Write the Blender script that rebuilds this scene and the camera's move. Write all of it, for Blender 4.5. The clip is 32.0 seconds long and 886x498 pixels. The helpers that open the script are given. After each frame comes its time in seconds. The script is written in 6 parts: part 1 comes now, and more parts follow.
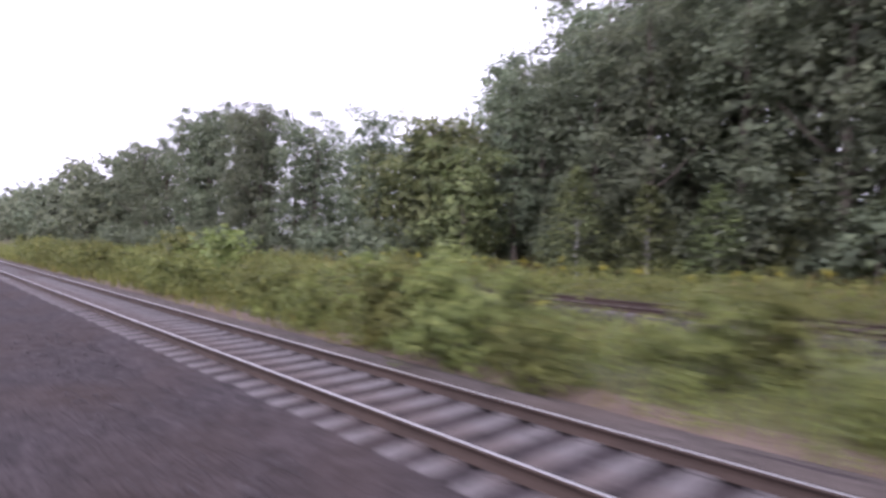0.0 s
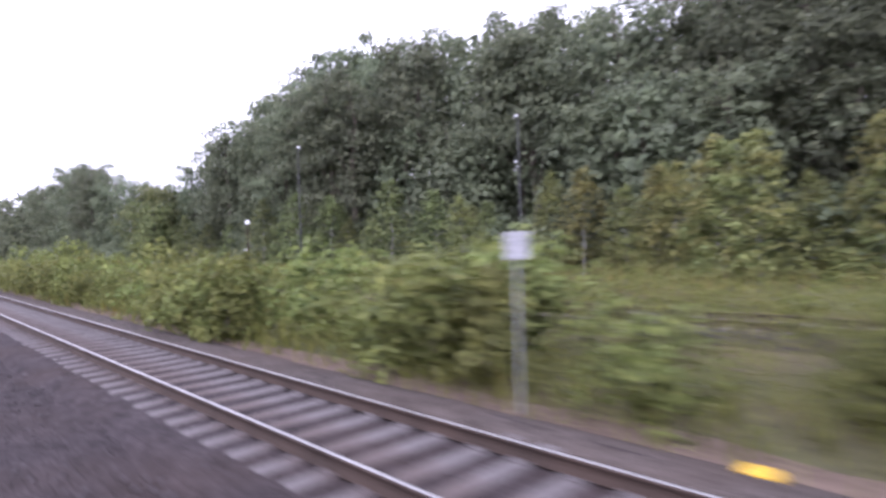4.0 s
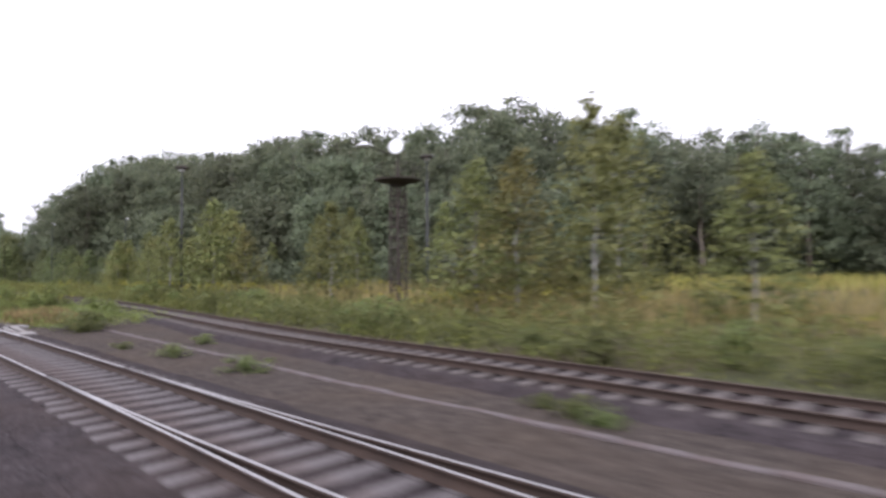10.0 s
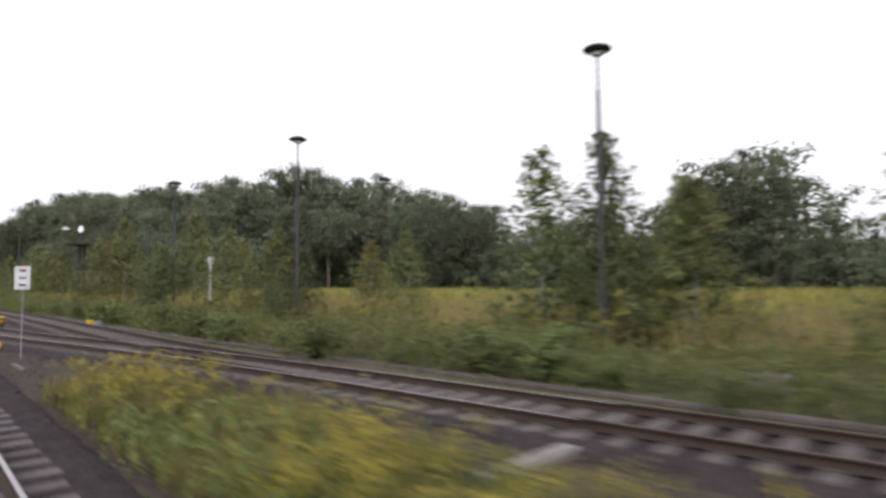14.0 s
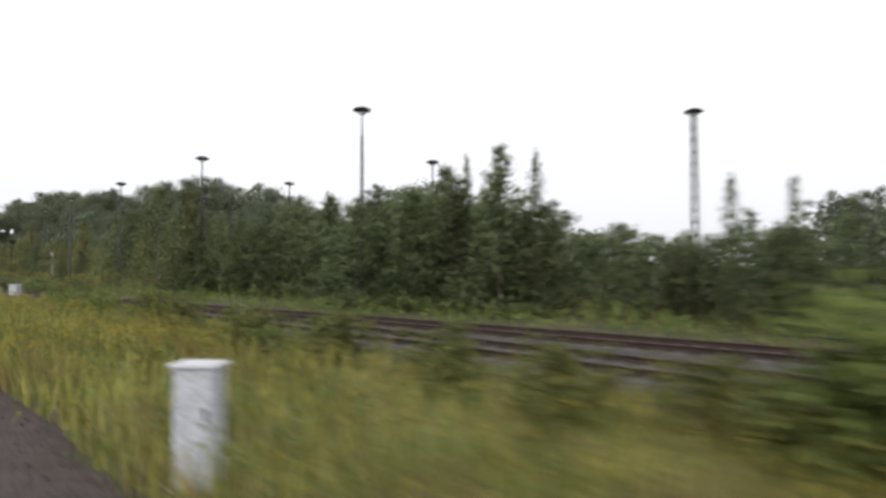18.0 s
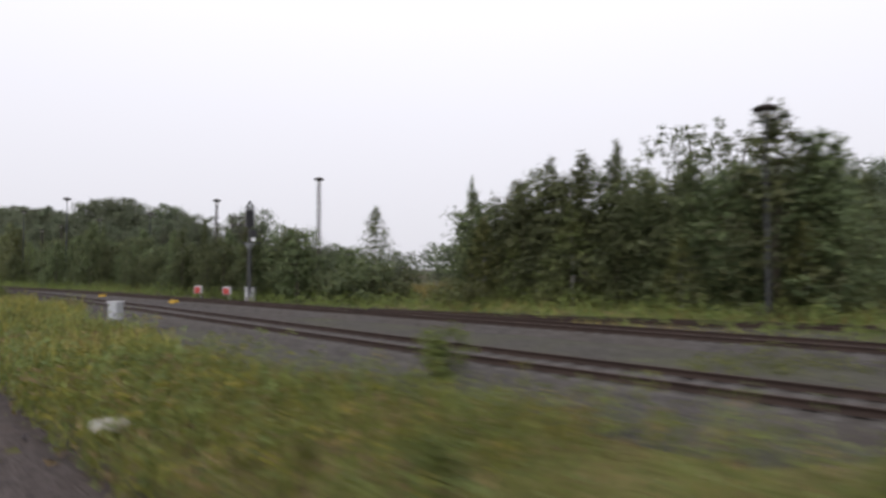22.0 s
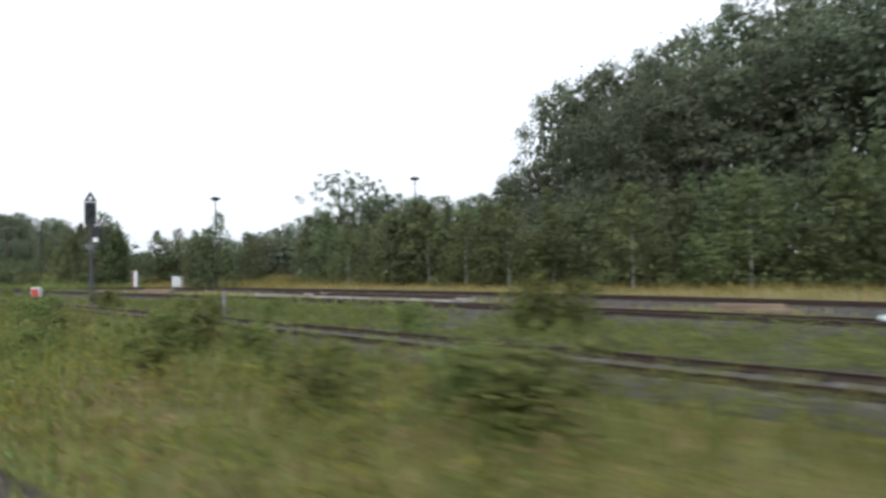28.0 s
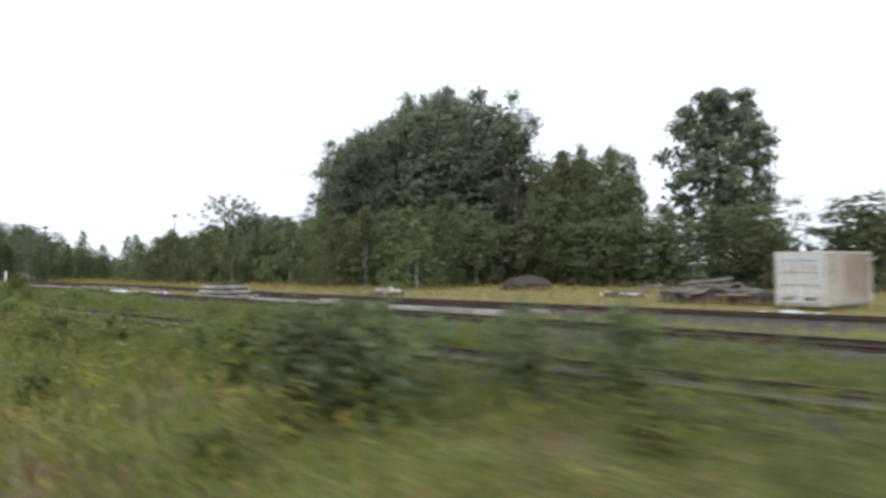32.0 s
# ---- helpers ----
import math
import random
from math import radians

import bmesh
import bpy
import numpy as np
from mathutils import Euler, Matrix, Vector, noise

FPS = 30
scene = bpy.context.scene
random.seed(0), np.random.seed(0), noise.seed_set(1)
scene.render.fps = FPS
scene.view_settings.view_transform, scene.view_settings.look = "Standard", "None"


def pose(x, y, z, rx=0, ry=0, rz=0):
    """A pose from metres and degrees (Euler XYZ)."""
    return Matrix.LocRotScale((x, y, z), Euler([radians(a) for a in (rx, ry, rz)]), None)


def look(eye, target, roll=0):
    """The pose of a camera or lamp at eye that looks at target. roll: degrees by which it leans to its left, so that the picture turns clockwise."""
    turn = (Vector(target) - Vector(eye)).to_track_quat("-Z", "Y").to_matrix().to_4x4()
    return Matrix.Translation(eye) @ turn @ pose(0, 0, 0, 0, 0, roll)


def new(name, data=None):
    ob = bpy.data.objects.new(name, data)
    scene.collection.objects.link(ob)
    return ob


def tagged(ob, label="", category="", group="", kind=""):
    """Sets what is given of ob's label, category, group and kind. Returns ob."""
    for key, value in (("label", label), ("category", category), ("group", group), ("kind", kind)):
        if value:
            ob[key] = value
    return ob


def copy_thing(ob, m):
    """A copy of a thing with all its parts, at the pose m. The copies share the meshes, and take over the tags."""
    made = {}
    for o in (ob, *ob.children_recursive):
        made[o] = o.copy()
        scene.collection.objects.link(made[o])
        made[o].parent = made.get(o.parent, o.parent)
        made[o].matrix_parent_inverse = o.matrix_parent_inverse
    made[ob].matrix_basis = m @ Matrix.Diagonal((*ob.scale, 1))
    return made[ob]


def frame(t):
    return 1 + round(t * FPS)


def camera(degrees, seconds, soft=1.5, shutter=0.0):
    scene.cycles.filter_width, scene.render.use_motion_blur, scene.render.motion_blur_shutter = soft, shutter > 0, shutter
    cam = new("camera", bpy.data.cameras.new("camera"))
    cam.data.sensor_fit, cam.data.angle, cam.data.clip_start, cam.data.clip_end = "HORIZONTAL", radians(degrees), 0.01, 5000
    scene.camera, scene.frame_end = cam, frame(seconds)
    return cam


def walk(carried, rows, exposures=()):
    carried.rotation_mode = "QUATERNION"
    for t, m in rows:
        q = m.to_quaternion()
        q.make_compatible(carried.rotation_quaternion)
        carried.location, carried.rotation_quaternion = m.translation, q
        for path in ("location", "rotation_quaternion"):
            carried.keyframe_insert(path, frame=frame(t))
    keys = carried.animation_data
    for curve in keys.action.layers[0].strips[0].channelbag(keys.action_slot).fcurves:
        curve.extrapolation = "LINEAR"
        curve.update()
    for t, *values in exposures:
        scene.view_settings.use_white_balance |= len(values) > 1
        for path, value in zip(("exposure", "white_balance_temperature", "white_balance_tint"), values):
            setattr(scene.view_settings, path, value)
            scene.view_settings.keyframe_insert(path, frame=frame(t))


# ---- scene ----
cam = camera(72.5, 32.0, soft=3.0, shutter=0.6)
# seconds, way along the line, sideways, yaw, pitch, roll
EYE = 2.13
PATH = [
    (0, -7.30, -0.43, 48.00, -1.26, 0.27),
    (0.5, 0.40, -0.19, 47.37, -1.17, 0.25),
    (1, 8.10, 0.03, 47.01, -1.06, 0.26),
    (1.5, 15.85, 0.22, 46.96, -1.25, -0.31),
    (2, 23.55, 0.37, 48.22, -1.00, -0.52),
    (2.5, 31.05, 0.46, 47.61, -1.49, -1.40),
    (3, 38.50, 0.51, 46.66, -1.39, -1.48),
    (3.5, 45.89, 0.52, 47.29, -1.06, -1.80),
    (4, 53.25, 0.52, 46.39, -0.83, -1.85),
    (4.5, 60.32, 0.52, 46.18, -0.64, -1.79),
    (6.5, 87.46, 0.50, 44.53, 0.51, -0.92),
    (7, 94.00, 0.52, 44.15, -0.28, -0.63),
    (7.5, 100.46, 0.56, 43.75, -0.42, -0.33),
    (8, 107.12, 0.60, 43.33, -0.49, -0.09),
    (8.5, 114.16, 0.62, 44.12, -0.58, -1.17),
    (9, 121.59, 0.62, 44.10, 0.10, -0.88),
    (9.5, 129.16, 0.61, 44.08, 1.10, -0.25),
    (10, 136.82, 0.58, 44.27, 2.02, -0.49),
    (10.5, 144.44, 0.55, 44.39, 2.42, -0.82),
    (11, 151.99, 0.51, 44.19, 2.79, -0.79),
    (11.5, 159.47, 0.46, 44.61, 3.01, -0.91),
    (12, 167.06, 0.41, 44.19, 3.26, -0.82),
    (12.5, 174.43, 0.35, 44.28, 3.14, -0.74),
    (13, 181.77, 0.29, 43.88, 3.09, -0.46),
    (13.5, 188.93, 0.24, 44.00, 3.00, -0.26),
    (14, 196.18, 0.18, 43.77, 3.26, -0.41),
    (14.5, 203.55, 0.13, 44.11, 3.10, -0.31),
    (15, 211.14, 0.08, 44.67, 2.91, -0.90),
    (15.5, 218.82, 0.03, 44.69, 2.99, 0.12),
    (17.5, 251.16, -0.14, 45.97, 1.64, -0.37),
    (18, 259.59, -0.18, 45.46, 1.57, -0.15),
    (18.5, 268.01, -0.22, 45.55, 1.45, -0.13),
    (19, 276.35, -0.27, 45.23, 1.51, -0.41),
    (19.5, 284.57, -0.30, 45.41, 1.59, -0.35),
    (20, 293.02, -0.34, 44.81, 1.61, -0.14),
    (20.5, 301.49, -0.38, 44.89, 1.70, -0.02),
    (21, 309.94, -0.43, 44.78, 1.79, -0.20),
    (21.5, 318.20, -0.48, 44.91, 1.83, -0.12),
    (22, 326.18, -0.53, 44.46, 1.90, -0.04),
    (22.5, 333.78, -0.57, 44.30, 1.88, -0.19),
    (23, 341.16, -0.61, 43.83, 1.96, 0.02),
    (23.5, 348.19, -0.63, 43.69, 2.00, -0.03),
    (24, 355.19, -0.63, 43.27, 2.02, 0.05),
    (24.5, 362.04, -0.61, 43.16, 2.06, -0.00),
    (26.5, 389.93, -0.29, 43.29, 1.90, -0.42),
    (27, 396.97, -0.18, 43.18, 1.80, -0.96),
    (27.5, 404.12, -0.06, 41.49, 1.52, -1.42),
    (28, 411.53, 0.06, 41.49, 1.30, -1.31),
    (28.5, 419.22, 0.17, 41.74, 1.39, -1.58),
    (29, 427.11, 0.27, 42.13, 1.40, -1.74),
    (29.5, 434.93, 0.37, 42.25, 1.48, -1.58),
    (30, 442.77, 0.46, 42.35, 1.66, -1.56),
    (30.5, 450.72, 0.54, 42.67, 1.55, -1.60),
    (31, 458.96, 0.62, 42.48, 1.61, -1.04),
    (31.5, 466.93, 0.70, 42.39, 1.63, -0.86),
    (32, 474.83, 0.77, 42.01, 1.65, -0.55),
]


def stance(x, y, yaw, pitch, roll):
    a, b = radians(yaw), radians(pitch)
    way = Vector((-math.sin(a) * math.cos(b), math.cos(a) * math.cos(b), math.sin(b)))
    eye = Vector((x, y, EYE))
    return look(eye, eye + way * 5, roll)


walk(cam, [(t, stance(*row)) for t, *row in PATH], [(0, 1.15, 5750, 31), (4, 1.35, 5600, 30), (6.5, 1.2, 5700, 28), (9, 1.05, 5850, 24), (10, 0.85, 6000, 20), (11, 0.7, 6080, 17), (13, 0.38, 6200, 15), (15, 0.38, 6250, 14), (18, 0.26, 6250, 11), (20, 0.0, 6200, 14), (22, 0.0, 6200, 15), (24, 0.16, 6100, 12), (28, 0.44, 5850, 7), (32, 0.5, 5850, 7)])

# ---- sky and light: bright overcast ----
world = bpy.data.worlds.new("overcast_sky")
scene.world = world
world.use_nodes = True
wt = world.node_tree
bg = wt.nodes["Background"]
sky = wt.nodes.new("ShaderNodeTexSky")
sky.sky_type, sky.sun_disc = "NISHITA", False
sky.sun_elevation, sky.sun_rotation = radians(30), radians(153)
sky.air_density, sky.dust_density = 1.0, 6.0
cloud = wt.nodes.new("ShaderNodeMix")
cloud.data_type = "RGBA"
cloud.inputs["Factor"].default_value = 0.97
rise = wt.nodes.new("ShaderNodeSeparateXYZ")
wt.links.new(wt.nodes.new("ShaderNodeTexCoord").outputs["Generated"], rise.inputs["Vector"])
veil = wt.nodes.new("ShaderNodeValToRGB")
for e, (at, c) in zip(veil.color_ramp.elements, ((0.0, (0.76, 0.755, 0.75, 1)), (0.38, (1.0, 0.995, 1.0, 1)))):
    e.position, e.color = at, c
wt.links.new(rise.outputs["Z"], veil.inputs["Fac"])
deck = wt.nodes.new("ShaderNodeMix")
deck.data_type, deck.blend_type = "RGBA", "MULTIPLY"
deck.inputs["Factor"].default_value = 1.0
deck.inputs["B"].default_value = (9.9, 9.85, 9.9, 1)
wt.links.new(veil.outputs["Color"], deck.inputs["A"])
wt.links.new(deck.outputs["Result"], cloud.inputs["B"])
wt.links.new(sky.outputs["Color"], cloud.inputs["A"])
wt.links.new(cloud.outputs["Result"], bg.inputs["Color"])
bg.inputs["Strength"].default_value = 0.105
sun = new("sun", bpy.data.lights.new("sun", "SUN"))
sun.data.energy, sun.data.angle, sun.data.color = 1.5, radians(30), (1.0, 0.98, 0.95)
sun.matrix_world = look((45, -89, 58), (0, 0, 0))


# ---- materials ----
def shader(name, rough=0.8, metal=0.0, spec=0.3):
    m = bpy.data.materials.new(name)
    m.use_nodes = True
    b = m.node_tree.nodes["Principled BSDF"]
    b.inputs["Roughness"].default_value = rough
    b.inputs["Metallic"].default_value = metal
    b.inputs["Specular IOR Level"].default_value = spec
    return m, m.node_tree, b


def ramp(nt, source, stops):
    r = nt.nodes.new("ShaderNodeValToRGB")
    while len(r.color_ramp.elements) < len(stops):
        r.color_ramp.elements.new(0.5)
    for e, (at, c) in zip(r.color_ramp.elements, stops):
        e.position, e.color = at, (*c, 1)
    nt.links.new(source, r.inputs["Fac"])
    return r.outputs["Color"]


def noise_tex(nt, scale, detail=4.0, stretch=(1, 1, 1), space="Object"):
    tc = nt.nodes.new("ShaderNodeTexCoord")
    mp = nt.nodes.new("ShaderNodeMapping")
    mp.inputs["Scale"].default_value = stretch
    n = nt.nodes.new("ShaderNodeTexNoise")
    n.inputs["Scale"].default_value, n.inputs["Detail"].default_value = scale, detail
    nt.links.new(tc.outputs[space], mp.inputs["Vector"])
    nt.links.new(mp.outputs["Vector"], n.inputs["Vector"])
    return n.outputs["Fac"]


def blend(nt, fac, a, b, mode="MIX"):
    m = nt.nodes.new("ShaderNodeMix")
    m.data_type, m.blend_type = "RGBA", mode
    for socket, v in (("Factor", fac), ("A", a), ("B", b)):
        if isinstance(v, (int, float)):
            m.inputs[socket].default_value = v
        elif isinstance(v, tuple):
            m.inputs[socket].default_value = (*v, 1)
        else:
            nt.links.new(v, m.inputs[socket])
    return m.outputs["Result"]


def relief(nt, b, height, strength, distance):
    n = nt.nodes.new("ShaderNodeBump")
    n.inputs["Strength"].default_value, n.inputs["Distance"].default_value = strength, distance
    nt.links.new(height, n.inputs["Height"])
    nt.links.new(n.outputs["Normal"], b.inputs["Normal"])


def surface(name, dark, light, scale=6.0, fine=60.0, rough=0.8, metal=0.0, bump=0.3, depth=0.01, stain=None, spec=0.3):
    """Two-scale mottled surface: broad tone, fine grain, optional stain colour."""
    m, nt, b = shader(name, rough, metal, spec)
    broad = noise_tex(nt, scale)
    grain = noise_tex(nt, fine, 3.0)
    c = ramp(nt, broad, [(0.3, dark), (0.7, light)])
    c = blend(nt, 0.45, c, ramp(nt, grain, [(0.35, tuple(v * 0.55 for v in dark)), (0.65, tuple(min(1, v * 1.25) for v in light))]))
    if stain:
        c = blend(nt, ramp(nt, noise_tex(nt, scale * 0.45, 6.0), [(0.5, (0, 0, 0)), (0.62, (0.8, 0.8, 0.8))]), c, stain)
    nt.links.new(c, b.inputs["Base Color"])
    relief(nt, b, grain, bump, depth)
    return m


def foliage(name, tones, yellow=None, grain=2.6):
    """Leaf material: tone varies by plant and by leaf; light passes through the leaves."""
    m, nt, b = shader(name, 0.6, 0.0, 0.25)
    info = nt.nodes.new("ShaderNodeObjectInfo")
    geo = nt.nodes.new("ShaderNodeNewGeometry")
    c = ramp(nt, geo.outputs["Random Per Island"], [(0.0, tones[0]), (0.55, tones[1]), (1.0, tones[2])])
    hsv = nt.nodes.new("ShaderNodeHueSaturation")
    for socket, lo, hi in (("Hue", 0.475, 0.52), ("Value", 0.75, 1.3)):
        mr = nt.nodes.new("ShaderNodeMapRange")
        mr.inputs["To Min"].default_value, mr.inputs["To Max"].default_value = lo, hi
        nt.links.new(info.outputs["Random"], mr.inputs["Value"])
        nt.links.new(mr.outputs["Result"], hsv.inputs[socket])
    nt.links.new(c, hsv.inputs["Color"])
    c = hsv.outputs["Color"]
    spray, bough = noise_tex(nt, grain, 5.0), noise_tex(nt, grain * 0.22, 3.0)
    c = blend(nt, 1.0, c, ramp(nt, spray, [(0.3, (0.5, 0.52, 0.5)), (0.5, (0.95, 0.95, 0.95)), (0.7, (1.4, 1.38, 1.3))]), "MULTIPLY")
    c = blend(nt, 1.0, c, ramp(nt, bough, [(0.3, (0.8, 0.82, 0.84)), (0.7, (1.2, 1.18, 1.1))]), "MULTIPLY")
    relief(nt, b, spray, 0.9, 0.6 / grain)
    if yellow:
        c = blend(nt, ramp(nt, noise_tex(nt, 0.55, 3.0), [(0.5, (0, 0, 0)), (0.66, (0.85, 0.85, 0.85))]), c, yellow)
    nt.links.new(c, b.inputs["Base Color"])
    tr = nt.nodes.new("ShaderNodeBsdfTranslucent")
    mix = nt.nodes.new("ShaderNodeMixShader")
    mix.inputs["Fac"].default_value = 0.5
    out = nt.nodes["Material Output"]
    nt.links.new(c, tr.inputs["Color"])
    nt.links.new(b.outputs["BSDF"], mix.inputs[1])
    nt.links.new(tr.outputs["BSDF"], mix.inputs[2])
    nt.links.new(mix.outputs["Shader"], out.inputs["Surface"])
    return m


# forest tones are greyed and lifted: distance haze put into the leaf colour
LEAF_DARK = foliage("hazy_forest_leaves", [(0.135, 0.155, 0.1), (0.162, 0.188, 0.12), (0.19, 0.218, 0.138)])
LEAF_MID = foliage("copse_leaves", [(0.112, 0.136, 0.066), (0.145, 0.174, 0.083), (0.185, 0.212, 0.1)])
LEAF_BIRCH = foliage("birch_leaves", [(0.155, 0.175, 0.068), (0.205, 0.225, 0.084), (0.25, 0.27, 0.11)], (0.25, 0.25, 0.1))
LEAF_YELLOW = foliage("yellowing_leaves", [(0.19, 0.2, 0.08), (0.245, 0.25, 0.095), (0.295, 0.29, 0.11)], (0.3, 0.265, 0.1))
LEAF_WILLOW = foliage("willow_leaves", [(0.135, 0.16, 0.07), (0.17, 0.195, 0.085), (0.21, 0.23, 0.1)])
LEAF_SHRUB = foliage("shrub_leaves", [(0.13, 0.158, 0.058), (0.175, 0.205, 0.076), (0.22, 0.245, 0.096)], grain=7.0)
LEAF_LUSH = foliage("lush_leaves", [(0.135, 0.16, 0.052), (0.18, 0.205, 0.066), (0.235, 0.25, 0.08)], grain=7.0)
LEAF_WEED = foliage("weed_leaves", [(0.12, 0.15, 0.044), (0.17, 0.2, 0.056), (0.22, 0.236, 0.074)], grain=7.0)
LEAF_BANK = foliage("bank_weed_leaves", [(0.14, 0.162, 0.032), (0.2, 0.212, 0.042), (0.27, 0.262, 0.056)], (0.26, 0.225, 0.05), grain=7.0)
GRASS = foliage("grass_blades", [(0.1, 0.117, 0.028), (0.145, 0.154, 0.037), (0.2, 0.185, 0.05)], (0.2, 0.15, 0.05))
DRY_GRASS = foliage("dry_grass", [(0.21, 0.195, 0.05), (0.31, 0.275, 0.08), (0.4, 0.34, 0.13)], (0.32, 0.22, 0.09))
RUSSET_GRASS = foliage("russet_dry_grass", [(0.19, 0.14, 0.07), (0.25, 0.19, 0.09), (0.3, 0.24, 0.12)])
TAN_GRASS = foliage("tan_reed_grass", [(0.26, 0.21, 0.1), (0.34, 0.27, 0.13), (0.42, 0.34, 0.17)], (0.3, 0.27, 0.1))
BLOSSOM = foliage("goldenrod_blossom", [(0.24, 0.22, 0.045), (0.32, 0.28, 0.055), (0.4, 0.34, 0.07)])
BARK = surface("bark", (0.05, 0.04, 0.032), (0.12, 0.1, 0.08), 3.0, 30.0, 0.9)
BIRCH_BARK = surface("birch_bark", (0.16, 0.155, 0.14), (0.32, 0.31, 0.285), 4.0, 25.0, 0.8, stain=(0.05, 0.045, 0.04))


def gravel(name, dark, light, dirt, size):
    """Loose stones: each cell its own tone, rounded relief, with earthy patches."""
    m, nt, b = shader(name, 0.95, 0.0, 0.12)
    tc = nt.nodes.new("ShaderNodeTexCoord")
    vo = nt.nodes.new("ShaderNodeTexVoronoi")
    vo.inputs["Scale"].default_value = 1 / size
    nt.links.new(tc.outputs["Object"], vo.inputs["Vector"])
    sep = nt.nodes.new("ShaderNodeSeparateColor")
    nt.links.new(vo.outputs["Color"], sep.inputs["Color"])
    c = ramp(nt, sep.outputs["Red"], [(0.0, tuple(v * 0.5 for v in dark)), (0.4, dark), (1.0, light)])
    c = blend(nt, ramp(nt, noise_tex(nt, 0.35, 5.0), [(0.42, (0, 0, 0)), (0.68, (0.75, 0.75, 0.75))]), c, dirt)
    c = blend(nt, 0.4, c, ramp(nt, noise_tex(nt, 3.0, 5.0), [(0.3, tuple(v * 0.5 for v in dark)), (0.7, light)]))
    nt.links.new(c, b.inputs["Base Color"])
    relief(nt, b, vo.outputs["Distance"], 1.0, 0.04)
    return m


BALLAST = gravel("ballast", (0.027, 0.022, 0.023), (0.066, 0.054, 0.057), (0.042, 0.028, 0.022), 0.06)
STONE = surface("ballast_stone", (0.035, 0.03, 0.031), (0.085, 0.072, 0.076), 3.0, 30.0, 0.95)
SOIL = surface("soil_and_turf", (0.045, 0.05, 0.02), (0.09, 0.088, 0.04), 0.25, 6.0, 0.97, bump=0.8, depth=0.05, stain=(0.085, 0.055, 0.04))
PALE_CONCRETE = surface("pale_beige_concrete", (0.24, 0.222, 0.195), (0.4, 0.375, 0.335), 1.2, 30.0, 0.9, stain=(0.2, 0.17, 0.14))
CONCRETE = surface("concrete", (0.15, 0.142, 0.135), (0.27, 0.255, 0.245), 2.5, 45.0, 0.9, stain=(0.17, 0.15, 0.14))
SLEEPER = surface("concrete_sleeper", (0.08, 0.071, 0.071), (0.148, 0.132, 0.132), 1.5, 40.0, 0.92, stain=(0.08, 0.06, 0.055))
DARK_SLEEPER = surface("oil_stained_concrete_sleeper", (0.07, 0.061, 0.057), (0.145, 0.126, 0.118), 1.5, 40.0, 0.92, stain=(0.06, 0.047, 0.04))
WOOD_SLEEPER = surface("tarred_timber", (0.05, 0.04, 0.035), (0.12, 0.1, 0.085), 2.0, 35.0, 0.95)
RAIL_RUST = surface("rusty_rail_steel", (0.024, 0.017, 0.014), (0.055, 0.036, 0.028), 2.0, 50.0, 0.85, 0.2)
RAIL_HEAD = surface("polished_rail_head", (0.3, 0.29, 0.29), (0.42, 0.41, 0.41), 1.0, 20.0, 0.42, 0.85, 0.1, 0.002)
RAIL_DULL = surface("dull_rail_head", (0.06, 0.043, 0.034), (0.13, 0.1, 0.085), 1.0, 20.0, 0.65, 0.5, 0.1, 0.002)
GREY_BOARD = surface("dull_grey_board", (0.2, 0.2, 0.215), (0.3, 0.3, 0.315), 2.0, 20.0, 0.7, bump=0.04, depth=0.003)
GALV = surface("weathered_galvanised_steel", (0.2, 0.21, 0.22), (0.36, 0.37, 0.38), 2.0, 25.0, 0.6, 0.4)
MAST_STEEL = surface("dull_grey_mast_paint", (0.042, 0.043, 0.044), (0.078, 0.079, 0.08), 2.0, 25.0, 0.7, 0.1)
DARK_STEEL = surface("dark_rusted_steel", (0.03, 0.025, 0.022), (0.075, 0.06, 0.05), 3.0, 30.0, 0.75, 0.3)
BLACK = surface("black_signal_paint", (0.012, 0.012, 0.013), (0.03, 0.03, 0.032), 4.0, 40.0, 0.6)
WHITE = surface("weathered_white_paint", (0.42, 0.42, 0.43), (0.58, 0.58, 0.58), 1.3, 20.0, 0.6, bump=0.04, depth=0.003, stain=(0.4, 0.36, 0.32))
CREAM = surface("cream_container_paint", (0.4, 0.38, 0.33), (0.55, 0.53, 0.47), 0.8, 12.0, 0.6, stain=(0.42, 0.34, 0.26))
RUST = surface("rusty_brown_paint", (0.13, 0.055, 0.035), (0.24, 0.11, 0.07), 3.0, 30.0, 0.8)
RED = surface("faded_red_paint", (0.3, 0.035, 0.03), (0.45, 0.07, 0.06), 3.0, 30.0, 0.6)
YELLOW = surface("yellow_paint", (0.42, 0.25, 0.02), (0.58, 0.37, 0.035), 3.0, 30.0, 0.55)
GREY_BOX = surface("grey_cabinet_paint", (0.36, 0.37, 0.39), (0.47, 0.48, 0.5), 1.5, 20.0, 0.6, bump=0.04, depth=0.003, stain=(0.3, 0.29, 0.28))
LAMP_GLASS = surface("milky_lamp_cover", (0.65, 0.66, 0.68), (0.8, 0.81, 0.83), 2.0, 20.0, 0.35)
GREY_TIMBER = surface("grey_weathered_timber", (0.07, 0.06, 0.05), (0.2, 0.175, 0.145), 2.5, 25.0, 0.92)
TIMBER = surface("weathered_timber", (0.12, 0.088, 0.06), (0.26, 0.19, 0.13), 1.5, 25.0, 0.9)
BROWN_EARTH = surface("bare_brown_earth", (0.078, 0.055, 0.043), (0.14, 0.1, 0.078), 0.6, 9.0, 0.97, bump=0.8, depth=0.03)
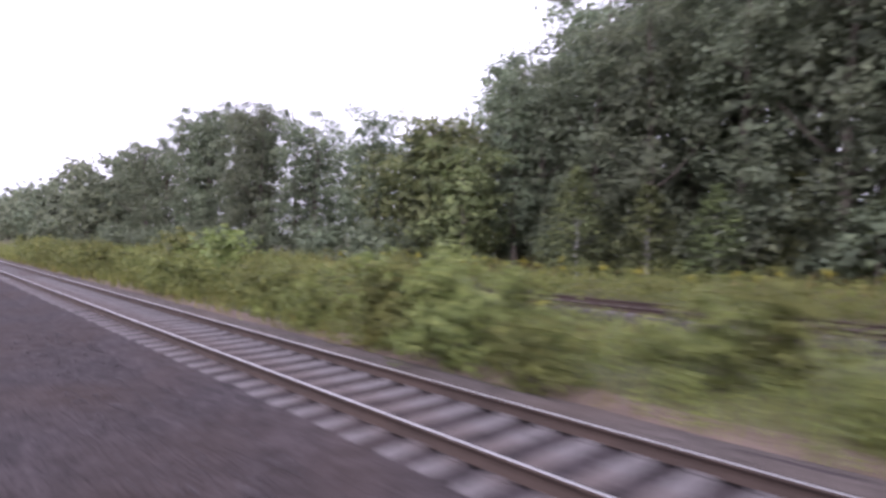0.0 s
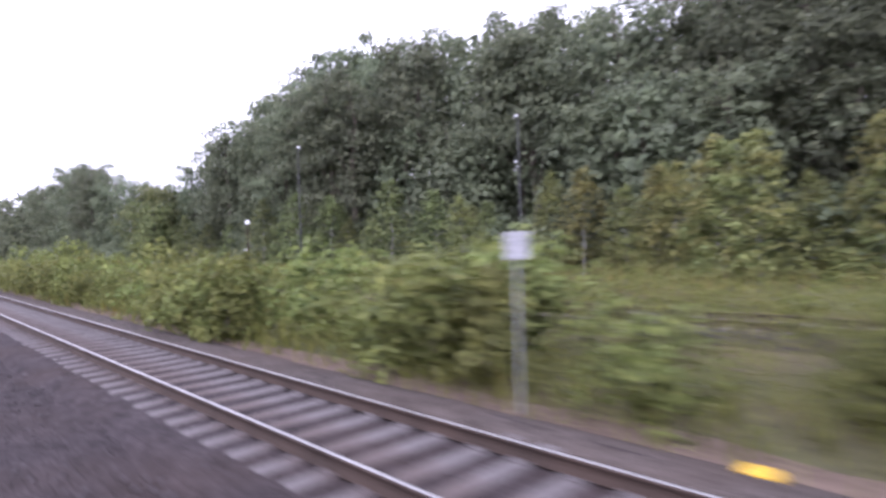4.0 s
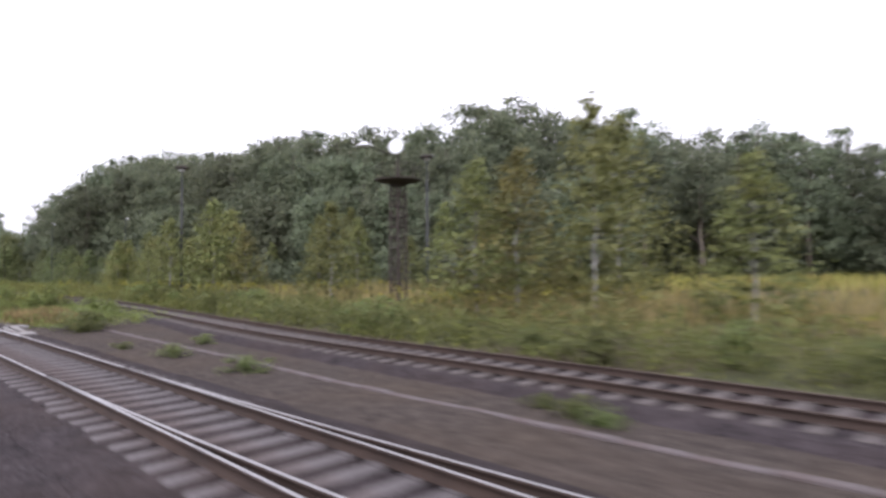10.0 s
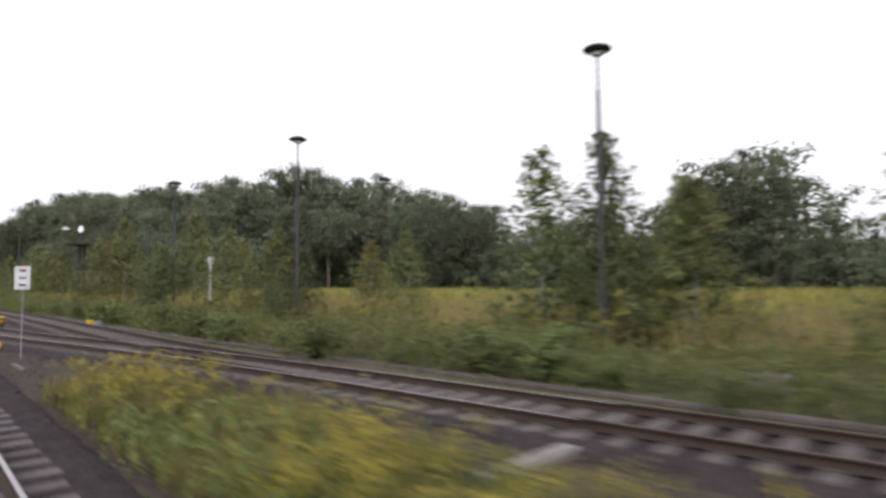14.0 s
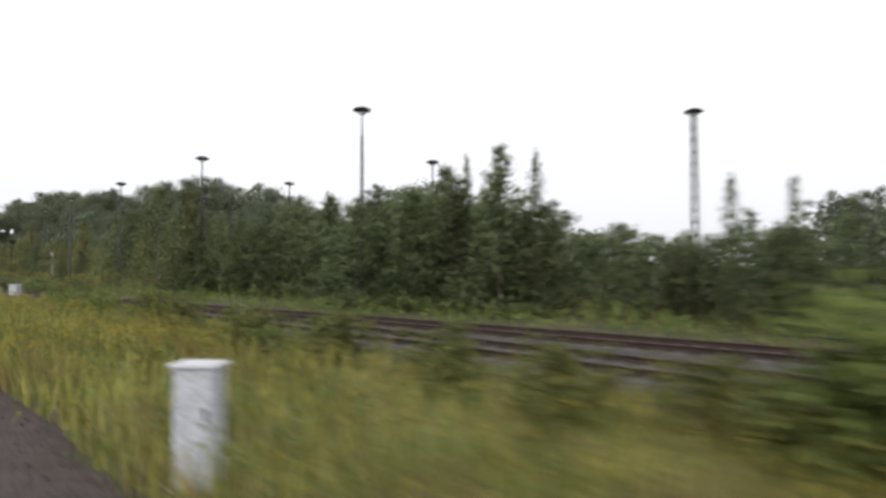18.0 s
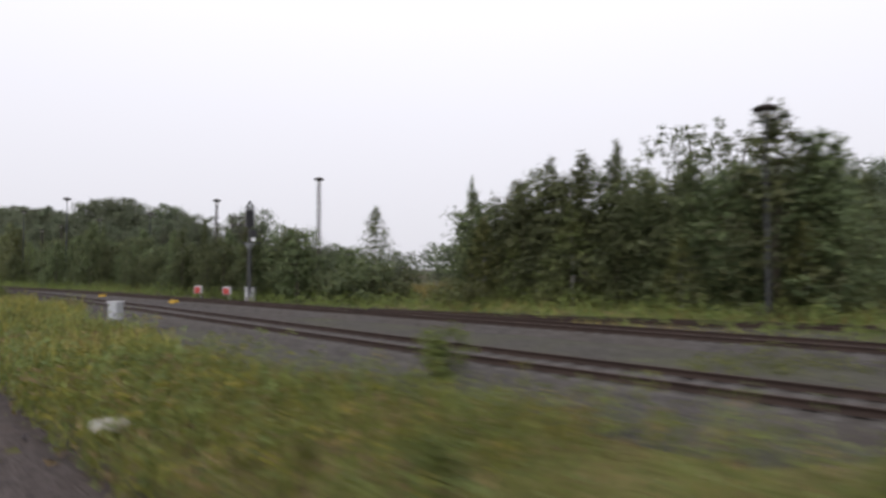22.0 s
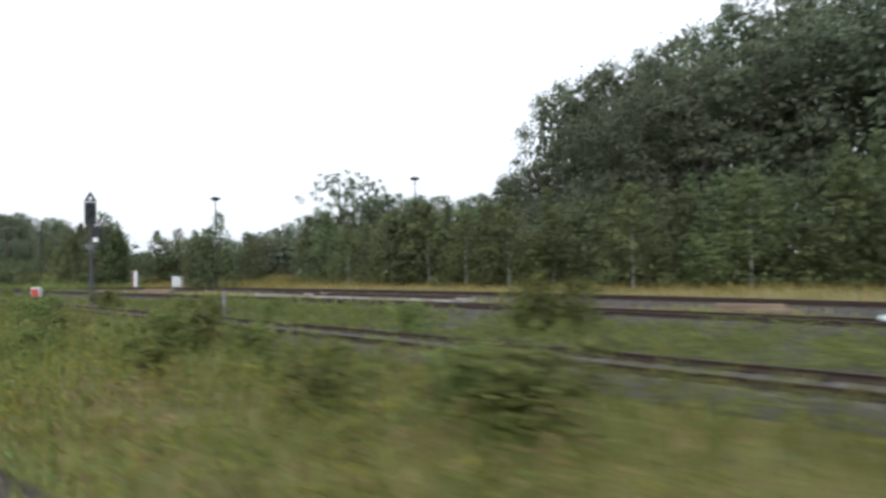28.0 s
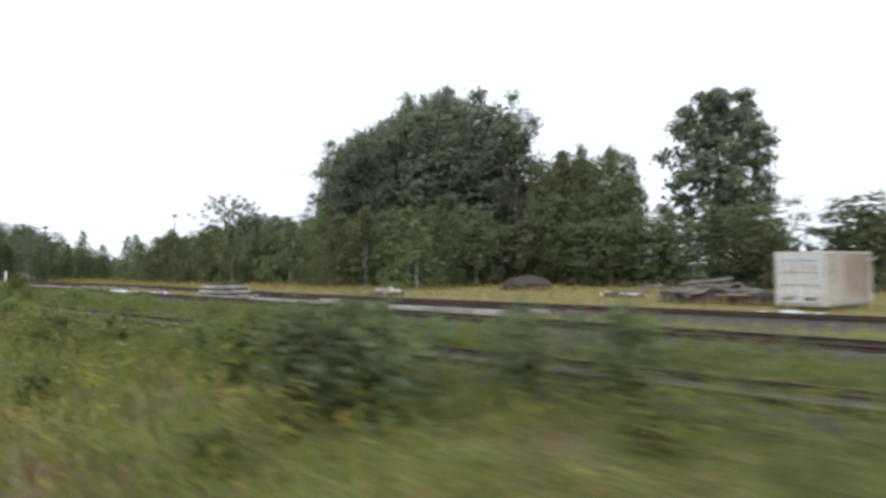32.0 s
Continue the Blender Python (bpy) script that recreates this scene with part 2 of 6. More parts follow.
TURF = surface("yellowish_turf", (0.085, 0.088, 0.022), (0.165, 0.155, 0.044), 0.5, 8.0, 0.97, bump=0.8, depth=0.05, stain=(0.12, 0.085, 0.045))
STRAW = surface("straw_coloured_turf", (0.13, 0.115, 0.045), (0.24, 0.19, 0.09), 0.4, 9.0, 0.97, bump=0.8, depth=0.05, stain=(0.11, 0.12, 0.045))
WEEDY_GRAVEL = gravel("weedy_gravel", (0.06, 0.056, 0.048), (0.13, 0.12, 0.105), (0.095, 0.1, 0.05), 0.06)
GREY_GRAVEL = gravel("grey_gravel", (0.062, 0.056, 0.051), (0.13, 0.118, 0.11), (0.08, 0.066, 0.052), 0.06)
BROWN_GRAVEL = gravel("brown_gravel", (0.042, 0.034, 0.029), (0.095, 0.077, 0.066), (0.068, 0.05, 0.036), 0.06)
GREY_SLEEPER = surface("gravelly_concrete_sleeper", (0.07, 0.063, 0.058), (0.13, 0.118, 0.108), 1.5, 40.0, 0.93, stain=(0.075, 0.065, 0.055))
SHOULDER = gravel("brown_grey_gravel", (0.055, 0.045, 0.041), (0.118, 0.099, 0.092), (0.085, 0.062, 0.05), 0.06)
EARTH = surface("dark_earth", (0.034, 0.026, 0.021), (0.072, 0.055, 0.045), 1.5, 15.0, 0.97, bump=0.8, depth=0.03)


# ---- builders ----
def part(name, bm, material, parent, label=""):
    me = bpy.data.meshes.new(name)
    bm.to_mesh(me)
    bm.free()
    return meshed(name, me, material, parent, label)


def meshed(name, me, material, parent=None, label=""):
    for m in material if isinstance(material, (list, tuple)) else [material]:
        if m.name not in me.materials:
            me.materials.append(m)
    ob = new(name, me)
    ob.parent = parent
    if label:
        tagged(ob, label)
    return ob


def thing(name, m, label, category, group="", kind=""):
    ob = new(name)
    ob.empty_display_size = 0.2
    ob.matrix_basis = m
    return tagged(ob, label, category, group, kind)


def box(bm, x0, x1, y0, y1, z0, z1, bevel=0.0, m=None, mat=0):
    vs = [bm.verts.new((x, y, z)) for z in (z0, z1) for y in (y0, y1) for x in (x0, x1)]
    fs = [bm.faces.new([vs[i] for i in f]) for f in ((0, 2, 3, 1), (4, 5, 7, 6), (0, 1, 5, 4), (2, 6, 7, 3), (0, 4, 6, 2), (1, 3, 7, 5))]
    for f in fs:
        f.material_index = mat
    if bevel:
        got = bmesh.ops.bevel(bm, geom=list({e for f in fs for e in f.edges}), offset=bevel, segments=1, affect="EDGES", profile=0.5)
        vs = list({v for f in got["faces"] for v in f.verts} | {v for v in vs if v.is_valid})
    if m is not None:
        bmesh.ops.transform(bm, matrix=m, verts=vs)
    return bm


def tube(bm, a, b, r0, r1, sides=8, cap=True):
    a, b = Vector(a), Vector(b)
    q = (b - a).to_track_quat("Z", "Y")
    rings = []
    for p, r in ((a, r0), (b, r1)):
        rings.append([bm.verts.new(p + q @ Vector((r * math.cos(2 * math.pi * k / sides), r * math.sin(2 * math.pi * k / sides), 0))) for k in range(sides)])
    for k in range(sides):
        bm.faces.new((rings[0][k], rings[0][(k + 1) % sides], rings[1][(k + 1) % sides], rings[1][k]))
    if cap:
        bm.faces.new(rings[0][::-1])
        bm.faces.new(rings[1])
    return bm


def lathe(bm, profile, sides=16, at=(0, 0, 0)):
    rings = [[bm.verts.new((at[0] + r * math.cos(2 * math.pi * k / sides), at[1] + r * math.sin(2 * math.pi * k / sides), at[2] + z)) for k in range(sides)] for r, z in profile]
    for lo, hi in zip(rings, rings[1:]):
        for k in range(sides):
            bm.faces.new((lo[k], lo[(k + 1) % sides], hi[(k + 1) % sides], hi[k]))
    bm.faces.new(rings[0][::-1])
    bm.faces.new(rings[-1])
    return bm


def raw_mesh(name, verts, faces, normals=None):
    """A mesh from arrays: verts (n, 3) and faces (m, k), all of k corners."""
    me = bpy.data.meshes.new(name)
    verts, faces = np.asarray(verts, np.float32), np.asarray(faces, np.int32)
    n, k = faces.shape
    me.vertices.add(len(verts))
    me.vertices.foreach_set("co", verts.ravel())
    me.loops.add(n * k)
    me.loops.foreach_set("vertex_index", faces.ravel())
    me.polygons.add(n)
    me.polygons.foreach_set("loop_start", np.arange(0, n * k, k, dtype=np.int32))
    me.update(calc_edges=True)
    if normals is not None:
        me.normals_split_custom_set_from_vertices(normals)
    return me


def ball(level):
    """Verts and faces of a unit ball of 80 or 320 triangles."""
    bm = bmesh.new()
    bmesh.ops.create_icosphere(bm, subdivisions=level, radius=1.0)
    bm.verts.index_update()
    v = np.array([q.co[:] for q in bm.verts])
    f = np.array([[q.index for q in p.verts] for p in bm.faces])
    bm.free()
    return v, f


BALL = {2: ball(2), 3: ball(3)}


def leaf_quads(rng, at, out, size, droop=0.0, slim=0.62):
    """Pointed leaves at the places, facing roughly the way out."""
    n = len(at)
    nrm = out + rng.normal(0, 0.6, (n, 3)) + np.array([0, 0, 0.25])
    nrm /= np.linalg.norm(nrm, axis=1)[:, None] + 1e-6
    t = np.cross(nrm, rng.normal(0, 1, (n, 3)))
    t /= np.linalg.norm(t, axis=1)[:, None] + 1e-6
    t[:, 2] -= droop
    s = np.cross(nrm, t)
    ln = size * rng.uniform(0.6, 1.3, n)[:, None]
    v = np.stack([at - t * ln + s * ln * slim, at - t * ln * 0.8 - s * ln * slim, at + t * ln * 1.1], 1).reshape(-1, 3)
    return v, np.arange(3 * n).reshape(-1, 3)


def crown_mesh(rng, girth, low, high, height, sprays, per, size, reach, heart=0.78, deep=0.7, droop=0.0, lobes=0.3, tall=0.85, taper=1.0):
    """A crown of many small leaf sprays. girth(u): its radius at the share u of the height, from low to high. reach: a spray's radius.
    heart: how far the dense inside of the crown comes out. deep: how far inside the outer sprays begin."""
    seed = Vector((rng.random() * 90, rng.random() * 90, 0))
    mid, half = height * (low + high) / 2, height * (high - low) / 2
    girth_mid = girth((low + high) / 2)

    def lobe(x, y, z):
        p = Vector((x, y, z))
        return 1 + lobes * noise.noise(p * 1.7 + seed) + 0.5 * lobes * noise.noise(p * 4.1 + seed)

    def soft(at, d):
        o = (at - np.array([0, 0, mid])) / np.array([half, half, half])
        m = 0.45 * d + 0.85 * o / (np.linalg.norm(o, axis=1)[:, None] + 0.2) + rng.normal(0, 0.16, at.shape) + np.array([0, 0, 0.55])
        return m / (np.linalg.norm(m, axis=1)[:, None] + 1e-6)
    spots, sizes = [], []
    for k in range(sprays):
        u = low + (high - low) * ((k + rng.random()) / sprays) ** taper
        a, q = k * 2.39996 + rng.normal(0, 0.5), rng.uniform(deep, 0.9)
        w = lobe(math.cos(a), math.sin(a), height * (u - low) / girth_mid - 1)
        r = girth(u) * q * w
        spots.append((math.cos(a) * r, math.sin(a) * r, mid + (height * u - mid) * (0.8 + 0.2 * w)))
        sizes.append(rng.uniform(0.7, 1.35) * min(1.0, 0.4 + 0.6 * girth(u) / girth_mid))
    d = rng.normal(0, 1, (sprays * per, 3))
    d /= np.linalg.norm(d, axis=1)[:, None]
    d[:, 2] = np.where(rng.random(len(d)) < 0.4, np.abs(d[:, 2]), d[:, 2])
    scale = np.repeat(np.array(sizes), per)[:, None] * rng.uniform(0.25, 1.15, (len(d), 1))
    at = np.repeat(np.array(spots), per, 0) + d * np.array([1, 1, tall]) * reach * scale
    v, f = leaf_quads(rng, at, d, size, droop)
    ns = np.repeat(soft(at, d), 3, 0)
    if heart:
        hv, hf = BALL[3 if height > 5 and droop == 0 else 2]
        core = []
        for x, y, z in hv:
            u = (low + high) / 2 + (high - low) / 2 * (z * 0.9 - 0.04)
            flat = math.hypot(x, y) + 1e-6
            r = girth(u) * heart * lobe(x / flat, y / flat, height * (u - low) / girth_mid - 1) * min(1.0, flat * 3) * rng.uniform(0.6, 1.2)
            core.append((x / flat * r, y / flat * r, height * u))
        c = np.tile(np.array(core)[hf].mean(1), (2 if height > 20 else 1, 1))
        n = len(c)
        out = (c - np.array([0, 0, mid])) / np.array([girth_mid, girth_mid, half])
        c = c + (c - np.array([0, 0, mid])) * rng.normal(0, 0.1, (n, 1))
        up = out / (np.linalg.norm(out, axis=1)[:, None] + 1e-6) + rng.normal(0, 0.45, (n, 3))
        one = np.cross(up, rng.normal(0, 1, (n, 3)))
        one /= np.linalg.norm(one, axis=1)[:, None] + 1e-6
        two = np.cross(up, one)
        two /= np.linalg.norm(two, axis=1)[:, None] + 1e-6
        tri = np.stack([c + (one * math.cos(a) + two * math.sin(a)) * size * rng.uniform(1.6, 3.4, (n, 1)) for a in (0.0, 2.1, 4.2)], 1)
        f = np.concatenate([f, np.arange(3 * n).reshape(n, 3) + len(v)])
        v = np.concatenate([v, tri.reshape(-1, 3)])
        ns = np.concatenate([ns, np.repeat(soft(c, rng.normal(0, 0.7, c.shape)), 3, 0)])
    return raw_mesh("crown", v, f, ns)


def bough(bm, points, sides, stem=None):
    """One tapering wooden arm through (place, radius) points; it grows out of the nearest corner of the stem's rings."""
    q = (points[-1][0] - points[0][0]).to_track_quat("Z", "Y")
    rings = [[bm.verts.new(p + q @ Vector((r * math.cos(2 * math.pi * k / sides), r * math.sin(2 * math.pi * k / sides), 0))) for k in range(sides)] for p, r in points]
    for low, high in zip(rings, rings[1:]):
        for k in range(sides):
            bm.faces.new((low[k], low[(k + 1) % sides], high[(k + 1) % sides], high[k]))
    if stem:
        root = min((v for ring in stem for v in ring), key=lambda v: (v.co - points[0][0]).length)
        bm.faces.new((rings[0][1], rings[0][0], root))
    return rings


def trunk_mesh(rng, height, radius, limbs, lean=0.02, low=0.25):
    bm = bmesh.new()
    pts = [(Vector((0, 0, -0.3)), radius * 1.25)]
    for k in range(1, 9):
        u = k / 8
        pts.append((Vector((rng.normal(0, lean) * height * u * 0.7, rng.normal(0, lean) * height * u * 0.7, height * 0.92 * u)), radius * (1 - 0.85 * u)))
    stem = bough(bm, pts, 7)
    for k in range(limbs):
        u = low + (0.85 - low) * (k + rng.random()) / limbs
        ang = rng.random() * 6.28
        w = u * 8 - int(u * 8)
        base = pts[int(u * 8)][0].lerp(pts[int(u * 8) + 1][0], w)
        reach, thick = height * 0.2 * (1.15 - u), radius * (1 - u * 0.6)
        side = Vector((math.cos(ang), math.sin(ang), 0)) * reach
        bough(bm, [(base, thick * 0.45), (base + side * 0.5 + Vector((0, 0, reach * 0.35)), thick * 0.25), (base + side + Vector((0, 0, reach * 0.9)), radius * 0.06)], 5, stem)
    me = bpy.data.meshes.new("trunk")
    bm.to_mesh(me)
    bm.free()
    return me


def dome(r, at, span):
    """A rounded outline: widest at the share `at` of the height, closing `span` above and below it."""
    return lambda u: r * math.sqrt(max(0.03, 1 - ((u - at) / span) ** 2))


def kind_meshes(kind, seed):
    """Trunk mesh, crown mesh for a plant of its kind's full height."""
    rng = np.random.default_rng(seed)
    if kind == "forest":          # 24 m, full to the ground
        return trunk_mesh(rng, 24, 0.4, 7), crown_mesh(rng, dome(5.8, 0.45, 0.57), 0.04, 0.91, 24, 44, 178, 0.175, 1.65, heart=0.4, deep=0.35)
    if kind == "canopy":          # 24 m; shows only its upper half
        return trunk_mesh(rng, 24, 0.4, 7), crown_mesh(rng, dome(6.2, 0.5, 0.52), 0.4, 0.91, 24, 24, 188, 0.18, 1.7, heart=0.52, deep=0.35)
    if kind == "lone":            # 24 m, a round crown on a bare foot
        return trunk_mesh(rng, 24, 0.45, 9, low=0.3), crown_mesh(rng, dome(6.9, 0.53, 0.41), 0.17, 0.92, 24, 120, 260, 0.18, 1.25, heart=0.72, deep=0.15, lobes=0.2)
    if kind == "thicket":         # 4 m, low and wide
        return trunk_mesh(rng, 3, 0.08, 3, low=0.1), crown_mesh(rng, dome(2.7, 0.35, 0.65), 0.03, 0.97, 4, 16, 58, 0.13, 0.9, heart=0.5, deep=0.4)
    if kind == "airy":            # 24 m, open crown
        return trunk_mesh(rng, 24, 0.45, 14, low=0.3), crown_mesh(rng, dome(8.5, 0.55, 0.47), 0.22, 0.95, 24, 190, 42, 0.17, 0.85, heart=0, deep=0.12)
    if kind == "birch":           # 8 m, a soft feathery cone
        return trunk_mesh(rng, 8, 0.055, 8), crown_mesh(rng, lambda u: 2.5 * max(0.0, 1.01 - u) ** 0.85, 0.05, 0.98, 8, 64, 46, 0.085, 0.55, heart=0.3, deep=0.45, droop=0.35, lobes=0.4, tall=1.25, taper=1.45)
    if kind == "round":           # 8 m, full to the ground
        return trunk_mesh(rng, 8, 0.14, 6), crown_mesh(rng, dome(2.7, 0.42, 0.6), 0.04, 0.92, 8, 28, 86, 0.112, 0.9, heart=0.45, deep=0.35)
    return trunk_mesh(rng, 1.1, 0.03, 3, 0.05), crown_mesh(rng, dome(0.95, 0.45, 0.6), 0.04, 0.95, 1.5, 16, 62, 0.052, 0.34, heart=0.25, deep=0.25, droop=0.1, lobes=0.5, tall=0.9)


HEIGHT = {"forest": 21.4, "canopy": 21.4, "airy": 22.5, "lone": 21.6, "birch": 7.8, "round": 7.5, "shrub": 1.5, "thicket": 4.0}
STOCK = {}
turn = random.Random(5)


def plant(kind, leaf, x, y, top, name, label, category, wide=1.0, group="", z=None, variants=4):
    """Stands one plant at (x, y), its top at that height above the rails."""
    v = turn.randrange(variants)
    key = (kind, leaf.name, v)
    base = ground_z(x, y) if z is None else z
    s = (top - base) / HEIGHT[kind]
    m = pose(x, y, base - 0.03, 0, 0, turn.uniform(0, 360)) @ Matrix.Diagonal((s * wide, s * wide, s, 1))
    if key not in STOCK:
        tm, cm = kind_meshes(kind, 100 * v + len(kind))
        ob = thing(name, Matrix(), label, category, group)
        meshed("trunk" if kind not in ("shrub", "thicket") else "woody_stem", tm, BIRCH_BARK if kind == "birch" and leaf is not LEAF_MID else BARK, ob)
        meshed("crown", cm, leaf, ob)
        ob.matrix_basis = m
        STOCK[key] = ob
        return ob
    ob = copy_thing(STOCK[key], m @ Matrix.Diagonal([1 / q for q in STOCK[key].scale] + [1]))
    ob.name = name
    return tagged(ob, label, category, group)


def curve_y(points):
    """A smooth line y(x) through the points (monotone cubic)."""
    xs, ys = np.array(points, float).T
    h, dl = np.diff(xs), np.diff(ys) / np.diff(xs)
    s = np.zeros(len(xs))
    s[0], s[-1] = dl[0], dl[-1]
    for i in range(1, len(xs) - 1):
        s[i] = 0.5 * (dl[i - 1] + dl[i])

    def y(x):
        x = np.clip(np.asarray(x, float), xs[0], xs[-1])
        i = np.clip(np.searchsorted(xs, x) - 1, 0, len(h) - 1)
        u = (x - xs[i]) / h[i]
        return (2 * u**3 - 3 * u**2 + 1) * ys[i] + (u**3 - 2 * u**2 + u) * h[i] * s[i] + (3 * u**2 - 2 * u**3) * ys[i + 1] + (u**3 - u**2) * h[i] * s[i + 1]
    return y


def wave(x, y):
    return 0.5 * math.sin(x * 0.11 + 1.3) * math.cos(y * 0.13) + 0.3 * math.sin(x * 0.37 + y * 0.29)


def ground_z(x, y):
    """Height of the ground: low beside the tracks, uneven further out."""
    z = -0.42
    if y > 7:
        z += 0.08 * wave(x, y) * min(1.0, (y - 7) / 10)
    if 80 < x < 220 and y > 24:
        z += 1.1 * min(1.0, (y - 24) / 14) * min(1.0, (x - 80) / 25, (220 - x) / 25)
    return z


# ---- tracks: centre lines across the yard ----
LINES = {
    "A": [(-140, 4.6), (100, 4.6), (130, 4.55), (138, 4.35), (148, 3.75), (162, 3.05), (175, 2.0), (190, 0.9), (210, -0.5), (235, -1.2)],
    "F": [(56, 1.6), (70, 2.75), (80, 3.45), (91, 4.12), (104, 4.45), (114, 4.6)],
    "B": [(118, 4.6), (129, 4.7), (141, 5.15), (150, 5.65), (156, 6.1), (164, 6.75), (172, 7.8), (178, 8.5), (184, 8.95), (192, 9.35)],
    "C": [(-140, 17.6), (40, 16.2), (85, 15.7), (100, 14.3), (118, 12.2), (131, 11.7), (147, 11.0), (165, 9.75), (176, 9.1), (184, 9.1), (190, 9.35), (205, 10.3), (222, 11.2), (240, 12.0), (285, 12.3), (318, 11.5), (350, 12.0), (390, 12.6), (438, 11.6), (470, 12.2), (560, 12.4)],
    "D": [(198, 9.9), (208, 10.7), (222, 12.6), (240, 15.0), (260, 16.9), (285, 18.2), (318, 19.8), (345, 21.3), (390, 23.8), (430, 22.4), (470, 20.3), (560, 19.5)],
    "E": [(285, 18.3), (298, 19.3), (310, 22.0), (322, 26.5), (350, 32.0), (385, 33.5), (410, 31.5), (435, 29.3), (480, 29.2), (560, 29.0)],
}
LINE = {k: curve_y(v) for k, v in LINES.items()}


def spine(k, x0, x1, step):
    xs = np.arange(x0, x1 + 1e-6, step)
    ys = LINE[k](xs)
    dy = (LINE[k](xs + 0.1) - LINE[k](xs - 0.1)) / 0.2
    nx, ny = -dy / np.hypot(1, dy), 1 / np.hypot(1, dy)
    return xs, ys, nx, ny


def sweep(k, x0, x1, step, profile, closed=True):
    """Verts and quads of a profile (side, height) swept along a line."""
    xs, ys, nx, ny = spine(k, x0, x1, step)
    p = np.array(profile, float)
    v = np.stack([xs[:, None] + nx[:, None] * p[:, 0], ys[:, None] + ny[:, None] * p[:, 0], np.broadcast_to(p[:, 1], (len(xs), len(p)))], -1).reshape(-1, 3)
    n, q = len(p), []
    for i in range(len(xs) - 1):
        for j in range(n if closed else n - 1):
            a, b = i * n + j, i * n + (j + 1) % n
            q.append((a, b, b + n, a + n))
    return v, np.array(q)


RAIL = [(-0.075, -0.16), (-0.075, -0.148), (-0.012, -0.125), (-0.012, -0.045), (-0.036, -0.035), (-0.036, -0.006), (-0.026, 0.0), (0.026, 0.0), (0.036, -0.006), (0.036, -0.035), (0.012, -0.045), (0.012, -0.125), (0.075, -0.148), (0.075, -0.16)]


def rail_ob(k, side, x0, x1, head, parent, label=""):
    v, q = sweep(k, x0, x1, 1.5 if x1 - x0 > 60 else 1.0, [(a + side, b) for a, b in RAIL])
    me = raw_mesh("rail", v, q)
    me.materials.append(RAIL_RUST)
    me.materials.append(head)
    n = len(RAIL)
    idx = np.zeros(len(q), np.int32)
    idx[np.isin(np.arange(len(q)) % n, (6,))] = 1
    me.polygons.foreach_set("material_index", idx)
    return meshed("rail", me, [RAIL_RUST, head], parent, label)


def track(k, x0, x1, head, sleeper, label, near, spacing=0.63):
    """Rails and sleepers; sleepers within near=(a, b) are parts of their own, the rest is one joined part."""
    top = thing("railway_track", Matrix(), label, "railway track", kind="structure")
    for side in (-0.7525, 0.7525):
        rail_ob(k, side, x0, x1, head, top)
    xs, ys, nx, ny = spine(k, x0 + 0.3, x1, spacing)
    bm = bmesh.new()
    box(bm, -0.13, 0.13, -1.3, 1.3, -0.36, -0.165, 0.02)
    for s in (-1, 1):
        box(bm, -0.1, 0.1, s * 0.7525 - 0.16, s * 0.7525 + 0.16, -0.17, -0.148)
    shared = bpy.data.meshes.new("sleeper")
    bm.to_mesh(shared)
    bm.free()
    shared.materials.append(sleeper)
    bm = box(bmesh.new(), -0.13, 0.13, -1.3, 1.3, -0.36, -0.165)
    bm.verts.index_update()
    vs = np.array([v.co[:] for v in bm.verts])
    fs = [tuple(v.index for v in f.verts) for f in bm.faces]
    bm.free()
    rest_v, rest_f = [], []
    for x, y, a, b in zip(xs, ys, nx, ny):
        ang = math.degrees(math.atan2(-a, b)) + turn.gauss(0, 0.4)
        m = pose(x + turn.gauss(0, 0.012), y + turn.gauss(0, 0.02), turn.gauss(0, 0.004), 0, 0, ang)
        if near[0] <= x <= near[1]:
            ob = new("sleeper", shared)
            ob.parent = top
            ob.matrix_basis = m
        else:
            n = len(rest_v) * len(vs)
            mm = np.array(m)
            rest_v.append(vs @ mm[:3, :3].T + mm[:3, 3])
            rest_f += [tuple(i + n for i in f) for f in fs]
    if rest_v:
        me = bpy.data.meshes.new("sleepers")
        me.from_pydata(np.concatenate(rest_v).tolist(), [], rest_f)
        tagged(meshed("sleepers", me, sleeper, top), kind="stuff")
    return top


def bed(name, k, x0, x1, half, top_z, foot, label, material=None):
    """Ballast bed: a low bank along a line."""
    prof = [(-half - foot, -0.5), (-half, top_z), (-half * 0.5, top_z + 0.012), (0, top_z), (half * 0.5, top_z + 0.012), (half, top_z), (half + foot, -0.5)]
    v, q = sweep(k, x0, x1, 1.0, prof, closed=False)
    rng = np.random.default_rng(len(name) + int(x0 + 500))
    v[:, 2] += rng.normal(0, 0.012, len(v))
    v[:, 1] += rng.normal(0, 0.04, len(v))
    return tagged(meshed(name, raw_mesh(name, v, q[:, ::-1]), material or BALLAST), label, "ballast", kind="structure")


# ---- ground ----
def grid_axis(stops):
    out = []
    for (a, b), s in stops:
        out += list(np.arange(a, b, s))
    return np.array(out)


